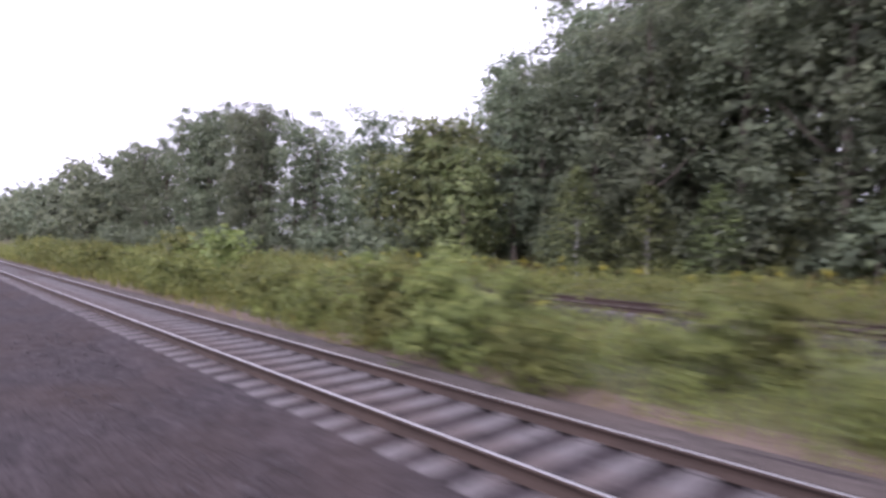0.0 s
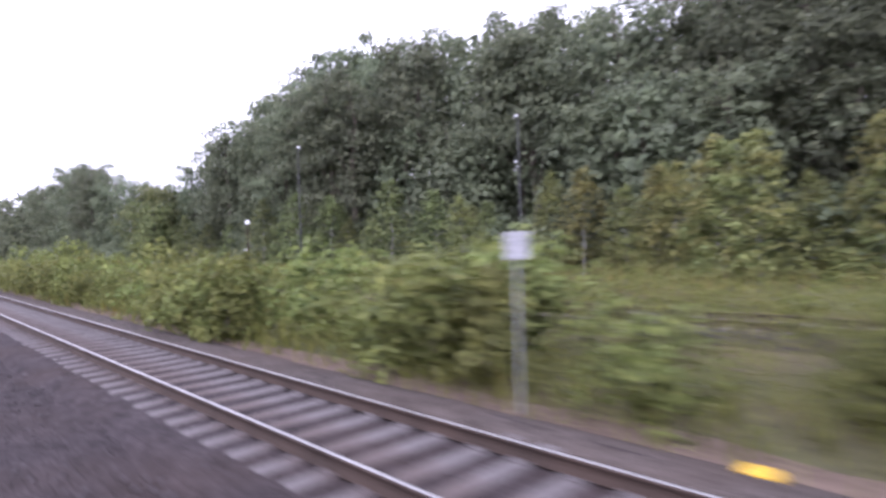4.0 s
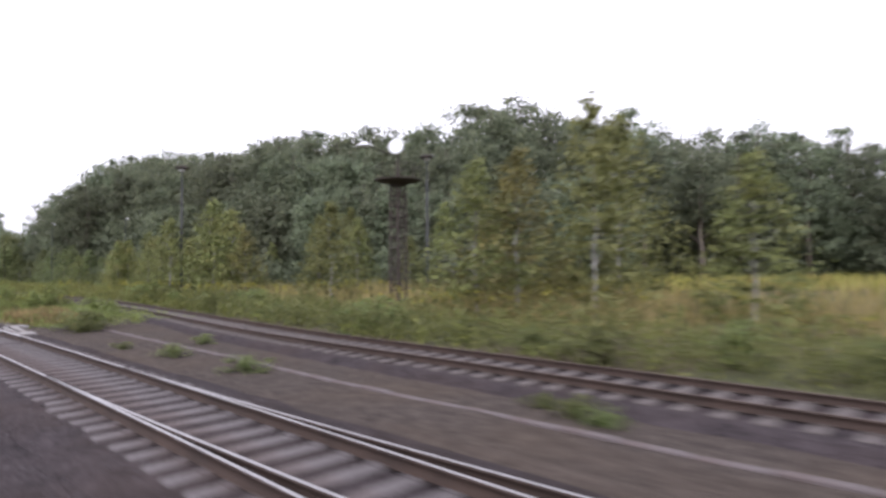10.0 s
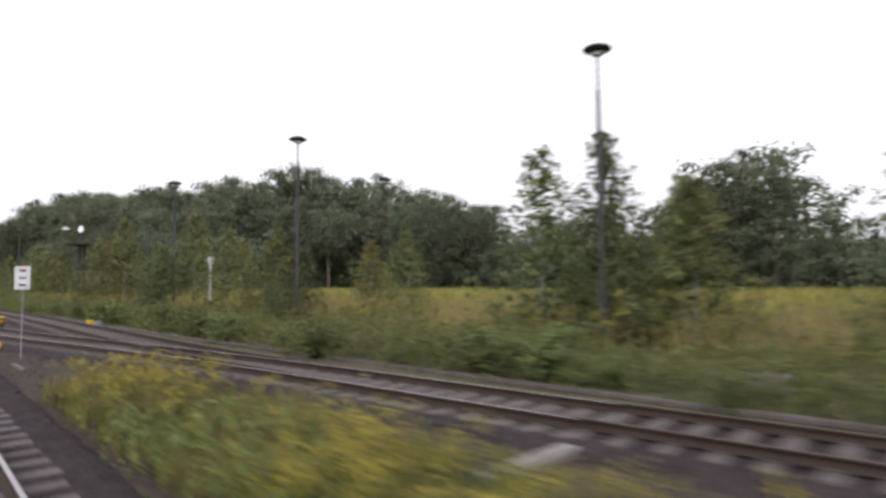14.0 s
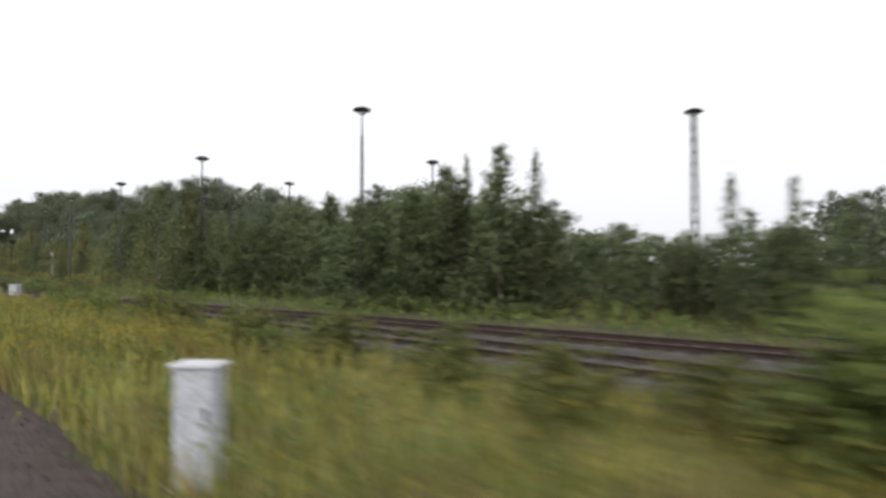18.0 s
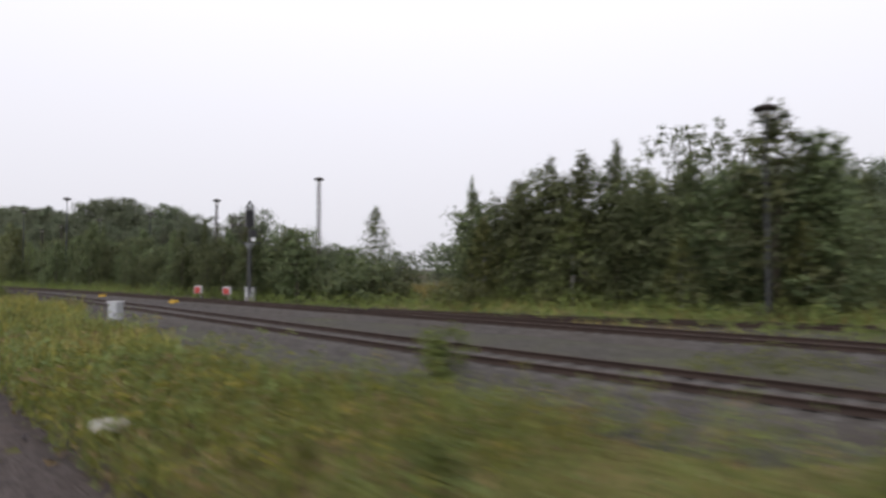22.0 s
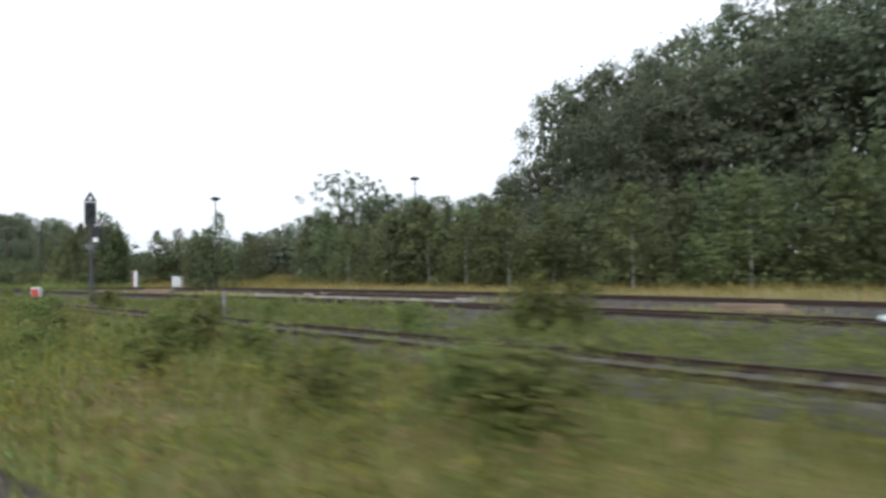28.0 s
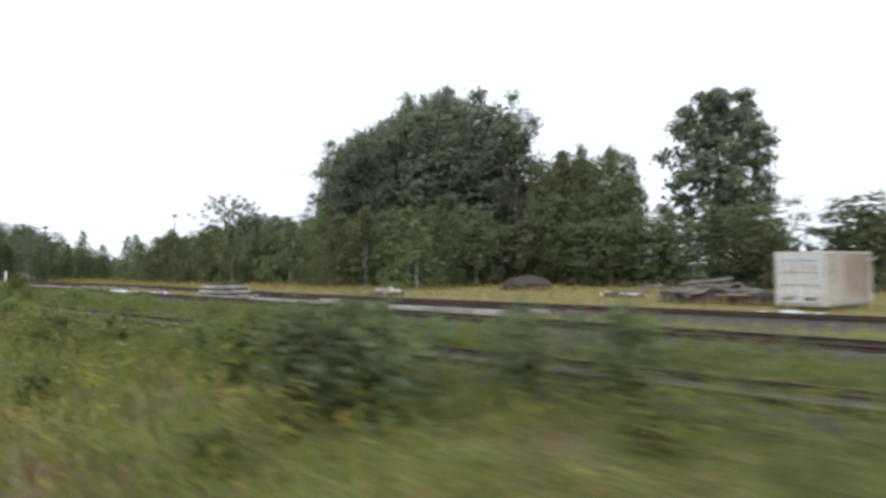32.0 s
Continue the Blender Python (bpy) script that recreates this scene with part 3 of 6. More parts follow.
gx = grid_axis([((-1500, -300), 100), ((-300, 700), 4), ((700, 2000), 100)])
gy = grid_axis([((-900, -60), 60), ((-60, -4), 8), ((-4, 40), 2), ((40, 160), 8), ((160, 2200), 120)])
gv = np.array([(x, y, ground_z(x, y)) for y in gy for x in gx])
nx_, ny_ = len(gx), len(gy)
gq = [(j * nx_ + i, j * nx_ + i + 1, (j + 1) * nx_ + i + 1, (j + 1) * nx_ + i) for j in range(ny_ - 1) for i in range(nx_ - 1)]
tagged(meshed("ground", raw_mesh("ground", gv, gq), SOIL), "uneven brown-green soil and turf beside the railway yard", "ground", kind="structure")


def sheet(name, x0, x1, y0, y1, z, material, label, step=1.5):
    """A slightly uneven gravel area with a frayed edge."""
    rng = np.random.default_rng(int(x0) + 507)
    xs, n = np.arange(x0, x1 + 0.1, step), 9
    v = []
    for i, x in enumerate(xs):
        a = (y0(x) if callable(y0) else y0) + rng.normal(0, 0.12)
        b = (y1(x) if callable(y1) else y1) + rng.normal(0, 0.12)
        for j in range(n):
            u = j / (n - 1)
            v.append((x, a + (b - a) * u, z - (0.1 if j in (0, n - 1) else 0) + rng.normal(0, 0.012)))
    q = [(i * n + j, (i + 1) * n + j, (i + 1) * n + j + 1, i * n + j + 1) for i in range(len(xs) - 1) for j in range(n - 1)]
    return tagged(meshed(name, raw_mesh(name, v, q), material), label, "ground", kind="structure")


sheet("ballast_shoulder", -160, 240, -4.0, 3.4, -0.3, BALLAST, "dark violet-grey ballast shoulder of the line the train runs on")
sheet("ballast_shoulder", 240, 560, -4.0, 2.1, -0.3, SHOULDER, "grey ballast shoulder of the line the train runs on")
sheet("gravel_yard", 100, 204, 2.0, lambda x: float(LINE["C"](x)) + 1.6, -0.345, BROWN_GRAVEL, "brown gravel between the converging yard tracks")
sheet("gravel_yard", 204, 300, lambda x: float(LINE["C"](x)) - (2.6 if x < 286 else 4.8), lambda x: max(float(LINE["D"](x)), float(LINE["C"](x))) + 2.2, -0.345, GREY_GRAVEL, "grey gravel round two parallel yard tracks")
sheet("gravel_yard", 300, 560, lambda x: float(LINE["C"](x)) + (2.0 if x > 325 else -4.8), lambda x: float(LINE["D"](x)) + 4.5, -0.35, WEEDY_GRAVEL, "grey gravel between the yard tracks")
sheet("brown_margin", -160, 102, 6.0, 8.2, -0.385, BROWN_EARTH, "bare brown strip of earth beside the track bed")
field_edge = lambda x: 68 - 40 * math.exp(-max(0, x - 292) / 11) - 0.02 * max(0, x - 450) ** 1.6 + 2.5 * math.sin(x * 0.11) + 1.2 * math.sin(x * 0.37)
sheet("dry_field", 292, 540, lambda x: max(float(LINE["E"](x)), 24) + 2.2, lambda x: max(field_edge(x), float(LINE["E"](x)) + 4, 28), -0.36, STRAW, "straw-coloured dry turf beyond the sidings")
bed("ballast_bed", "A", -140, 236, 1.75, -0.2, 0.5, "dark violet-grey ballast bed of the neighbouring line")
v, q = sweep("A", -140, 104, 1.0, [(0.86, -0.34), (0.88, -0.168), (1.2, -0.152), (1.6, -0.158), (2.0, -0.24), (2.6, -0.42)], closed=False)
v[:, 2] += np.random.default_rng(77).normal(0, 0.01, len(v))
tagged(meshed("ballast_shoulder", raw_mesh("ballast_shoulder", v, q[:, ::-1]), SHOULDER), "brown-grey gravel heaped over the sleeper ends", "ballast", kind="structure")
bed("ballast_bed", "F", 57, 100, 1.6, -0.206, 0.5, "ballast bed of a crossover between two lines")
bed("ballast_bed", "B", 138, 190, 1.6, -0.204, 0.5, "ballast bed of a diverging yard track")
bed("ballast_bed", "C", -140, 202, 1.6, -0.208, 0.5, "grey ballast bed of an old yard track")
bed("ballast_bed", "C", 202, 560, 1.6, -0.185, 0.5, "pale grey ballast bed of an old yard track", GREY_GRAVEL)
bed("ballast_bed", "D", 205, 560, 1.6, -0.19, 0.5, "pale grey ballast bed of a yard track", GREY_GRAVEL)
bed("ballast_bed", "E", 300, 560, 1.6, -0.216, 0.5, "weedy ballast bed of a far siding", GREY_GRAVEL)

sheet("brown_margin", 103, 150, 6.6, lambda x: 8.8 + 0.3 * math.sin(x * 0.7), -0.318, BROWN_GRAVEL, "bare brown earth and weeds between two tracks")


def stones(seed, n, x0, x1, y0, y1, z):
    """Loose ballast stones, each a small uneven octahedron."""
    rng = np.random.default_rng(seed)
    p = np.column_stack([rng.uniform(x0, x1, n), rng.uniform(y0, y1, n), np.full(n, z) + rng.normal(0, 0.012, n)])
    d = np.array([(1, 0, 0), (-1, 0, 0), (0, 1, 0), (0, -1, 0), (0, 0, 1), (0, 0, -1)], float)
    r = rng.uniform(0.018, 0.045, (n, 6, 1)) * rng.uniform(0.7, 1.3, (n, 1, 1))
    v = p[:, None, :] + d * r + rng.normal(0, 0.008, (n, 6, 3))
    f = np.array([(0, 2, 4), (2, 1, 4), (1, 3, 4), (3, 0, 4), (2, 0, 5), (1, 2, 5), (3, 1, 5), (0, 3, 5)])
    return tagged(meshed("ballast_stones", raw_mesh("ballast_stones", v.reshape(-1, 3), (f[None] + 6 * np.arange(n)[:, None, None]).reshape(-1, 3)), STONE), "loose dark grey ballast stones beside the rails", "ballast", kind="stuff")


stones(31, 5500, -25, 200, 1.2, 3.2, -0.29)
stones(32, 3500, -25, 200, 3.0, 6.2, -0.195)
stones(33, 1500, 200, 480, 1.0, 2.0, -0.29)

# ---- cable trough lids beside the tracks ----
LINE["trough1"] = curve_y([(96, 9.6), (112, 9.05), (120, 8.85), (126, 8.6), (135, 8.6), (150, 9.2)])
LINE["trough2"] = curve_y([(138, 13.9), (146, 13.2), (160, 12.7), (195, 12.6), (230, 14.2)])


def trough(k, x0, x1, label):
    top = thing("cable_trough", Matrix(), label, "cable trough")
    bm = bmesh.new()
    box(bm, -0.485, 0.485, -0.09, 0.09, -0.42, -0.305, 0.015)
    me = bpy.data.meshes.new("lid")
    bm.to_mesh(me)
    bm.free()
    me.materials.append(SLEEPER)
    for x, y, a, b in zip(*spine(k, x0, x1, 1.0)):
        ob = new("lid", me)
        ob.parent = top
        ob.matrix_basis = pose(x, y, turn.gauss(0, 0.008), turn.gauss(0, 0.6), 0, math.degrees(math.atan2(-a, b)))


trough("trough1", 96, 149, "row of pale concrete cable trough lids in brown gravel")
trough("trough2", 139, 228, "row of pale concrete cable trough lids beside the far track")


# ---- grass, weeds and blossom ----
def blades(rng, xy, z, h0, h1, width):
    n = len(xy)
    h = rng.uniform(h0, h1, n)[:, None]
    ang = rng.uniform(0, 6.283, n)
    d = np.stack([np.cos(ang), np.sin(ang), 0 * ang], 1)
    s = np.stack([-np.sin(ang), np.cos(ang), 0 * ang], 1) * (width * rng.uniform(0.6, 1.4, n))[:, None]
    base = np.column_stack([xy, z])
    up = np.array([0, 0, 1.0])
    bend = rng.uniform(0.05, 0.55, n)[:, None]
    mid = base + up * h * 0.6 + d * h * bend * 0.35
    tip = base + up * h + d * h * bend
    v = np.stack([base - s, base + s, mid + s * 0.8, mid - s * 0.8, tip], 1).reshape(-1, 3)
    f = np.array([(0, 1, 2), (0, 2, 3), (3, 2, 4)])
    return v, (f[None] + 5 * np.arange(n)[:, None, None]).reshape(-1, 3)


def scatter(rng, n, x0, x1, y0, y1, patch=None):
    """Places in a strip; patch(x, y) gives the chance of each to be kept."""
    x = rng.uniform(x0, x1, n)
    lo = np.vectorize(y0)(x) if callable(y0) else np.full(n, float(y0))
    hi = np.vectorize(y1)(x) if callable(y1) else np.full(n, float(y1))
    y = lo + (hi - lo) * rng.random(n)
    if patch is not None:
        keep = rng.random(n) < np.vectorize(patch)(x, y)
        x, y = x[keep], y[keep]
    return np.stack([x, y], 1)


def stuff(name, v, f, material, label, category):
    return tagged(meshed(name, raw_mesh(name, v, f), material), label, category, kind="stuff")


def grass(seed, n, x0, x1, y0, y1, h0, h1, width, material, label, patch=None, far=False):
    rng = np.random.default_rng(seed)
    xy = scatter(rng, n, x0, x1, y0, y1, patch)
    z = np.array([ground_z(x, y) for x, y in xy]) - 0.02
    v, f = blades(rng, xy, z, h0, h1, width)
    if far:
        f = np.array([(0, 1, 4)])[None] + 5 * np.arange(len(xy))[:, None, None]
        f = f.reshape(-1, 3)
    return stuff("grass", v, f, material, label, "grass")


def lumpy(top, seed, x, low=0.65, swing=0.9):
    """Plant tops that rise and fall along a row."""
    return -0.42 + (top + 0.42) * (low + swing * abs(noise.noise(Vector((x * 0.16, seed, 0.4)))) * 1.3)


def weeds(seed, stems, per, x0, x1, y0, y1, h0, h1, size, material, label, patch=None, spread=0.22, name="weeds"):
    """Leafy stems: leaves scattered up each stem."""
    rng = np.random.default_rng(seed)
    xy = scatter(rng, stems, x0, x1, y0, y1, patch)
    n = len(xy)
    lush = np.array([0.85 + 0.75 * noise.noise(Vector((x * 0.24, y * 0.24, seed))) for x, y in xy])
    h = np.repeat(rng.uniform(h0, h1, n) * lush, per)
    u = rng.uniform(0.08, 1.0, n * per)
    p = np.repeat(xy, per, 0) + rng.normal(0, spread, (n * per, 2)) * (1.15 - u)[:, None]
    z = np.repeat(np.array([ground_z(x, y) for x, y in xy]), per) + u * h
    at = np.column_stack([p, z])
    out = np.column_stack([rng.normal(0, 0.5, (n * per, 2)), np.full(n * per, 0.7)])
    v, f = leaf_quads(rng, at, out, size, 0.0, 0.4)
    return stuff(name, v, f, material, label, "weeds")


def plumes(seed, n, x0, x1, y0, y1, h0, h1, label, patch=None, size=0.05):
    """Goldenrod heads on top of the weeds."""
    rng = np.random.default_rng(seed)
    xy = scatter(rng, n, x0, x1, y0, y1, patch)
    per, n = 14, len(xy)
    h = np.repeat(rng.uniform(h0, h1, n), per)
    at = np.column_stack([np.repeat(xy, per, 0) + rng.normal(0, 0.07, (n * per, 2)), np.repeat(np.array([ground_z(x, y) for x, y in xy]), per) + h + rng.normal(0, 0.06, n * per)])
    v, f = leaf_quads(rng, at, np.column_stack([rng.normal(0, 0.4, (n * per, 2)), np.ones(n * per)]), size)
    return stuff("goldenrod", v, f, BLOSSOM, label, "weeds")


def patchy(scale, cut, seed=0.0):
    return lambda x, y: 1.0 if noise.noise(Vector((x * scale + seed, y * scale, seed))) > cut else 0.12


# strip beyond the neighbouring line, up to the old track
grass(111, 2600, 82, 104, 6.9, 13, 0.15, 0.4, 0.02, GRASS, "short dry grass beside the old track")
grass(113, 3200, 96.8, 103.8, 7.4, 9.8, 0.25, 0.9, 0.018, RUSSET_GRASS, "clump of tall russet dry grass beside the slabs", patchy(0.45, -0.12, 5.0))
grass(11, 18000, -110, 82, 6.9, 14, 0.35, 0.85, 0.016, GRASS, "tall mixed grass between the two tracks", patchy(0.12, -0.25))
for seed, n, x0, x1, lo, hi in ((12, 4500, -110, -26, 0.9, 2.0), (112, 900, -27, -4, 0.5, 1.15), (212, 3600, -4, 70, 1.0, 2.2), (412, 900, 69, 84, 0.5, 1.3), (312, 900, 83, 106, 0.3, 0.75)):
    weeds(seed, n, 19, x0, x1, 7.2, 14, lo, hi, 0.057, LEAF_LUSH, "dense green weeds between the two tracks")
plumes(13, 160, -90, 95, 9, 13.5, 0.8, 1.2, "yellow goldenrod in bloom among the weeds", patchy(0.15, 0.2, 3.0))
# beyond the old track
weeds(14, 6500, 8, -120, 200, lambda x: float(LINE["C"](x)) + 2.2 + (1.3 if x > 138 else 0), 30, 0.5, 1.3, 0.13, LEAF_WEED, "green weeds and saplings on fallow railway land", spread=0.3)
weeds(114, 4200, 9, 100, 202, lambda x: float(LINE["C"](x)) + (3.3 if x > 136 else 2.4), lambda x: float(LINE["C"](x)) + 7.5, 0.8, 1.5, 0.11, LEAF_SHRUB, "dense dark green weeds beside the old track", spread=0.3)
weeds(115, 4500, 8, -90, 100, lambda x: float(LINE["C"](x)) + 2.3, lambda x: float(LINE["C"](x)) + 6.5, 0.7, 1.4, 0.12, LEAF_LUSH, "dense green weeds beside the old track", spread=0.3)
weeds(117, 3000, 12, 425, 482, 6.5, lambda x: float(LINE["C"](x)) + 2.5, 0.6, 1.35, 0.065, LEAF_WEED, "lush green weeds growing over a disused track", patchy(0.15, -0.1, 41.0))
weeds(116, 4500, 9, 320, 480, lambda x: float(LINE["C"](x)) + 1.7, lambda x: float(LINE["D"](x)) - 1.8, 0.25, 0.6, 0.08, LEAF_WEED, "green weeds in the gravel between two yard tracks", patchy(0.16, -0.08, 19.0))
grass(15, 13000, -60, 260, 22, 46, 0.6, 1.2, 0.035, DRY_GRASS, "dry straw-coloured grass on fallow land", patchy(0.06, -0.1, 5.0), True)
grass(17, 15000, 80, 204, 21.5, 31, 1.1, 1.9, 0.032, TAN_GRASS, "tall tan reed grass on fallow land", patchy(0.08, -0.12, 15.0), True)
grass(117, 15000, 104, 206, 30, 66, 0.7, 1.2, 0.05, DRY_GRASS, "golden dry grass of a raised fallow field", patchy(0.05, -0.35, 25.0), True)
grass(118, 7000, 104, 206, 28, 60, 0.6, 1.1, 0.05, GRASS, "green grass of a raised fallow field", patchy(0.05, -0.1, 26.0), True)
plumes(18, 140, -40, 0, 19.5, 22, 1.0, 1.5, "yellow goldenrod in bloom beside the old track", patchy(0.2, 0.15, 71.0), 0.08)
plumes(16, 1500, 50, 204, 19, 30, 1.1, 1.7, "yellow goldenrod in bloom on fallow land", patchy(0.09, 0.12, 8.0), 0.06)
# near bank of the second half
near_edge = lambda x: 1.9 + 0.25 * math.sin(x * 0.31)
bank_tip = curve_y([(174, 4.3), (179, 5.2), (187, 6.5), (192, 5.9), (203, 7.4), (212, 8.2)])
far_edge = lambda x: float(bank_tip(x)) if x < 208 else float(LINE["C"](x)) - 2.3 + 0.5 * math.sin(x * 0.4) - 2.3 * math.exp(-((x - 306) / 17) ** 4) if x < 325 else float(LINE["C"](x)) - 1.2
near_start = lambda x: max(near_edge(x), float(LINE["A"](x)) + 2.15)
sheet("grassy_bank", 181, 500, near_start, far_edge, -0.372, TURF, "yellow-green turf of the bank beside the line")
grass(21, 60000, 180.5, 480, near_start, far_edge, 0.3, 0.8, 0.016, GRASS, "tall yellow-green grass on the bank beside the line", patchy(0.2, -0.35, 2.0))
grass(128, 3500, 180.5, 200, near_start, far_edge, 0.35, 0.8, 0.015, RUSSET_GRASS, "reddish brown dry grass at the tip of the bank", patchy(0.25, -0.1, 33.0))
grass(28, 13000, 197, 310, near_start, far_edge, 0.45, 0.95, 0.015, DRY_GRASS, "golden dry grass on the bank beside the line", patchy(0.15, -0.2, 52.0))
plumes(29, 2600, 182, 245, near_start, far_edge, 0.65, 1.1, "yellow goldenrod in bloom on the bank", patchy(0.13, 0.12, 57.0), 0.04)
weeds(123, 6000, 10, 181, 480, near_start, far_edge, 0.4, 0.95, 0.07, RUSSET_GRASS, "reddish brown dried dock plants on the bank", patchy(0.12, 0.08, 24.0), spread=0.18)
weeds(122, 8500, 9, 198, 480, near_start, far_edge, 0.35, 0.85, 0.085, LEAF_BANK, "yellowing weeds on the bank beside the line", patchy(0.11, -0.1, 14.0))
weeds(22, 10500, 9, 181, 480, near_start, far_edge, 0.45, 1.05, 0.08, LEAF_WEED, "green and yellowing weeds on the bank beside the line", patchy(0.13, -0.2, 4.0))
plumes(23, 3000, 182, 480, near_start, far_edge, 0.6, 1.05, "yellow goldenrod in bloom on the bank", patchy(0.12, 0.12, 6.0), 0.036)
weeds(125, 900, 12, 296, 332, near_start, far_edge, 0.6, 1.2, 0.06, LEAF_LUSH, "dark green leafy weeds in clumps on the bank", patchy(0.2, 0.0, 83.0))
weeds(124, 4200, 12, 182, 480, near_start, far_edge, 0.7, 1.25, 0.062, LEAF_SHRUB, "lush green weeds in clumps on the bank", patchy(0.16, 0.12, 31.0))
weeds(128, 8000, 9, 366, 478, lambda x: float(LINE["C"](x)) + 1.2, lambda x: float(LINE["D"](x)) - 1.6, 0.35, 0.85, 0.09, LEAF_WEED, "green weeds covering the gravel between two sidings", patchy(0.13, -0.3, 44.0))
weeds(24, 3000, 9, 330, 480, lambda x: float(LINE["C"](x)) - 1.5, lambda x: float(LINE["C"](x)) + 4.0, 0.3, 0.75, 0.07, LEAF_WEED, "green weeds growing over a disused track", patchy(0.2, 0.0, 9.0))
# far fields of the second half
grass(126, 9000, 262, 350, 36, 84, 0.5, 1.1, 0.06, DRY_GRASS, "dry yellow grass of a field beyond the sidings", patchy(0.06, -0.4, 61.0), True)
grass(127, 8000, 262, 350, 34, 84, 0.5, 1.0, 0.06, GRASS, "green grass of a field beyond the sidings", patchy(0.06, -0.2, 62.0), True)
weeds(25, 4200, 7, 196, 330, lambda x: float(LINE["D"](x)) + 2.5, 34, 0.5, 1.3, 0.13, LEAF_WEED, "dark green undergrowth behind the yard tracks", spread=0.3)
grass(26, 22000, 286, 500, lambda x: max(float(LINE["E"](x)), 24) + 1.2, 60, 0.4, 0.9, 0.04, DRY_GRASS, "dry yellow-green grass beyond the sidings", patchy(0.07, -0.35, 1.0), True)
grass(27, 9000, 300, 500, lambda x: float(LINE["D"](x)) + 2.2, lambda x: max(float(LINE["E"](x)) - 1.5, float(LINE["D"](x)) + 2.5), 0.2, 0.5, 0.03, DRY_GRASS, "thin dry grass between two sidings", patchy(0.1, 0.0, 7.0), True)


# ---- trees and shrubs ----
def row(kind, leaf, x0, x1, step, y, dy, top, dtop, name, label, category, wide=1.0, group="", jitter=0.4):
    x = x0
    while x < x1:
        yy = y(x) if callable(y) else y
        tt = top(x) if callable(top) else top
        plant(kind, leaf, x + turn.gauss(0, step * jitter * 0.5), yy + turn.uniform(-dy, dy), tt + turn.uniform(-dtop, dtop), name, label, category, wide * turn.uniform(0.88, 1.15), group)
        x += step * turn.uniform(1 - jitter, 1 + jitter)


SCRUB = "dark green scrub tree behind the yard tracks"
FOREST = "tall dark green broadleaf tree at the forest edge"
W = "forest behind the railway"
def tops(*points):
    xs, zs = zip(*points)
    return lambda x: float(np.interp(x, xs, zs))


# first half: belts from the line outwards
row("forest", LEAF_DARK, -140, -44, 7, 34, 3, tops((-230, 19), (-130, 18.5), (-114, 17), (-106, 20), (-98, 20.5), (-90, 19.6), (-82, 17.6), (-74, 16.2), (-58, 14), (-50, 12), (-44, 10.3)), 0.6, "forest_tree", FOREST, "tree", 1.2, W)
row("forest", LEAF_DARK, -42, 6, 5.5, 38, 1.5, tops((-42, 15), (-34, 16.8), (-26, 17.8), (-10, 19), (0, 20), (8, 17)), 0.7, "forest_tree", FOREST, "tree", 1.15, W)
row("canopy", LEAF_DARK, -48, 100, 6.5, 47, 1.5, tops((-48, 19), (-42, 21.5), (-34, 22.8), (-26, 24.5), (-10, 25.3), (6, 24), (14, 22), (24, 20.2), (56, 20), (64, 18), (72, 15.5), (88, 16.5), (96, 14), (104, 13.5)), 0.8, "forest_tree", FOREST, "tree", 1.15, W)
row("canopy", LEAF_DARK, -60, 118, 9, 60, 2, tops((-60, 25), (-50, 28), (-42, 31), (-30, 31.7), (-10, 30), (6, 27), (16, 26), (40, 26), (56, 23.5), (64, 20.5), (88, 22), (96, 16), (118, 12.5)), 0.7, "forest_tree", FOREST, "tree", 1.2, W)
row("canopy", LEAF_DARK, 30, 112, 8, 80, 2, tops((30, 31), (56, 27), (64, 28.5), (70, 29.5), (78, 28.8), (88, 24), (96, 20.5), (112, 18)), 0.7, "forest_tree", FOREST, "tree", 1.3, W)
row("forest", LEAF_DARK, 114, 132, 4.6, 80, 1.5, tops((114, 18), (118, 17.5), (122, 15.8), (132, 15)), 0.4, "forest_tree", FOREST, "tree", 1.3, W, 0.25)
for x, y, top, w in ((134.5, 80, 11.0, 1.5), (137.8, 81, 10.0, 1.5), (141.4, 80, 12.2, 1.3), (143.8, 82, 10.0, 1.5), (146.6, 80, 11.8, 1.3), (149.2, 81, 12.3, 1.3), (152.0, 82, 9.0, 1.6), (156.5, 81, 9.4, 1.6), (160.8, 80, 12.8, 1.5), (165.3, 81, 14.8, 1.4), (169.2, 80, 17.3, 1.3), (173.2, 81, 18.4, 1.3), (178.5, 80, 14.0, 1.4), (183, 81, 9.5, 1.6)):
    plant("round", LEAF_DARK, x, y, top, "forest_tree", FOREST, "tree", w, W)
row("round", LEAF_DARK, 118, 210, 4.2, 86, 1.5, 7.6, 0.7, "forest_edge_tree", "dark green tree full to the ground at the forest edge", "tree", 1.6, W)
row("round", LEAF_DARK, 7, 112, 4.6, 41.5, 1.2, tops((7, 13), (60, 12.5), (72, 11), (104, 9.5)), 1.0, "forest_edge_tree", "dark green tree full to the ground at the forest edge", "tree", 1.15, W)
row("thicket", LEAF_DARK, 190, 346, 7, 98, 3, tops((190, 6), (230, 8), (260, 10), (300, 11), (346, 11)), 1.0, "thicket", "dark green thicket under the forest canopy", "thicket", 1.3, "forest undergrowth")
for x, y, top in ((109, 45, 9.0), (85, 55.5, 11.5), (112, 46.5, 8.0), (88, 56, 10.5)):
    plant("round", LEAF_DARK, x, y, top, "forest_edge_tree", "dark green tree full to the ground at the forest edge", "tree", 1.3, W)
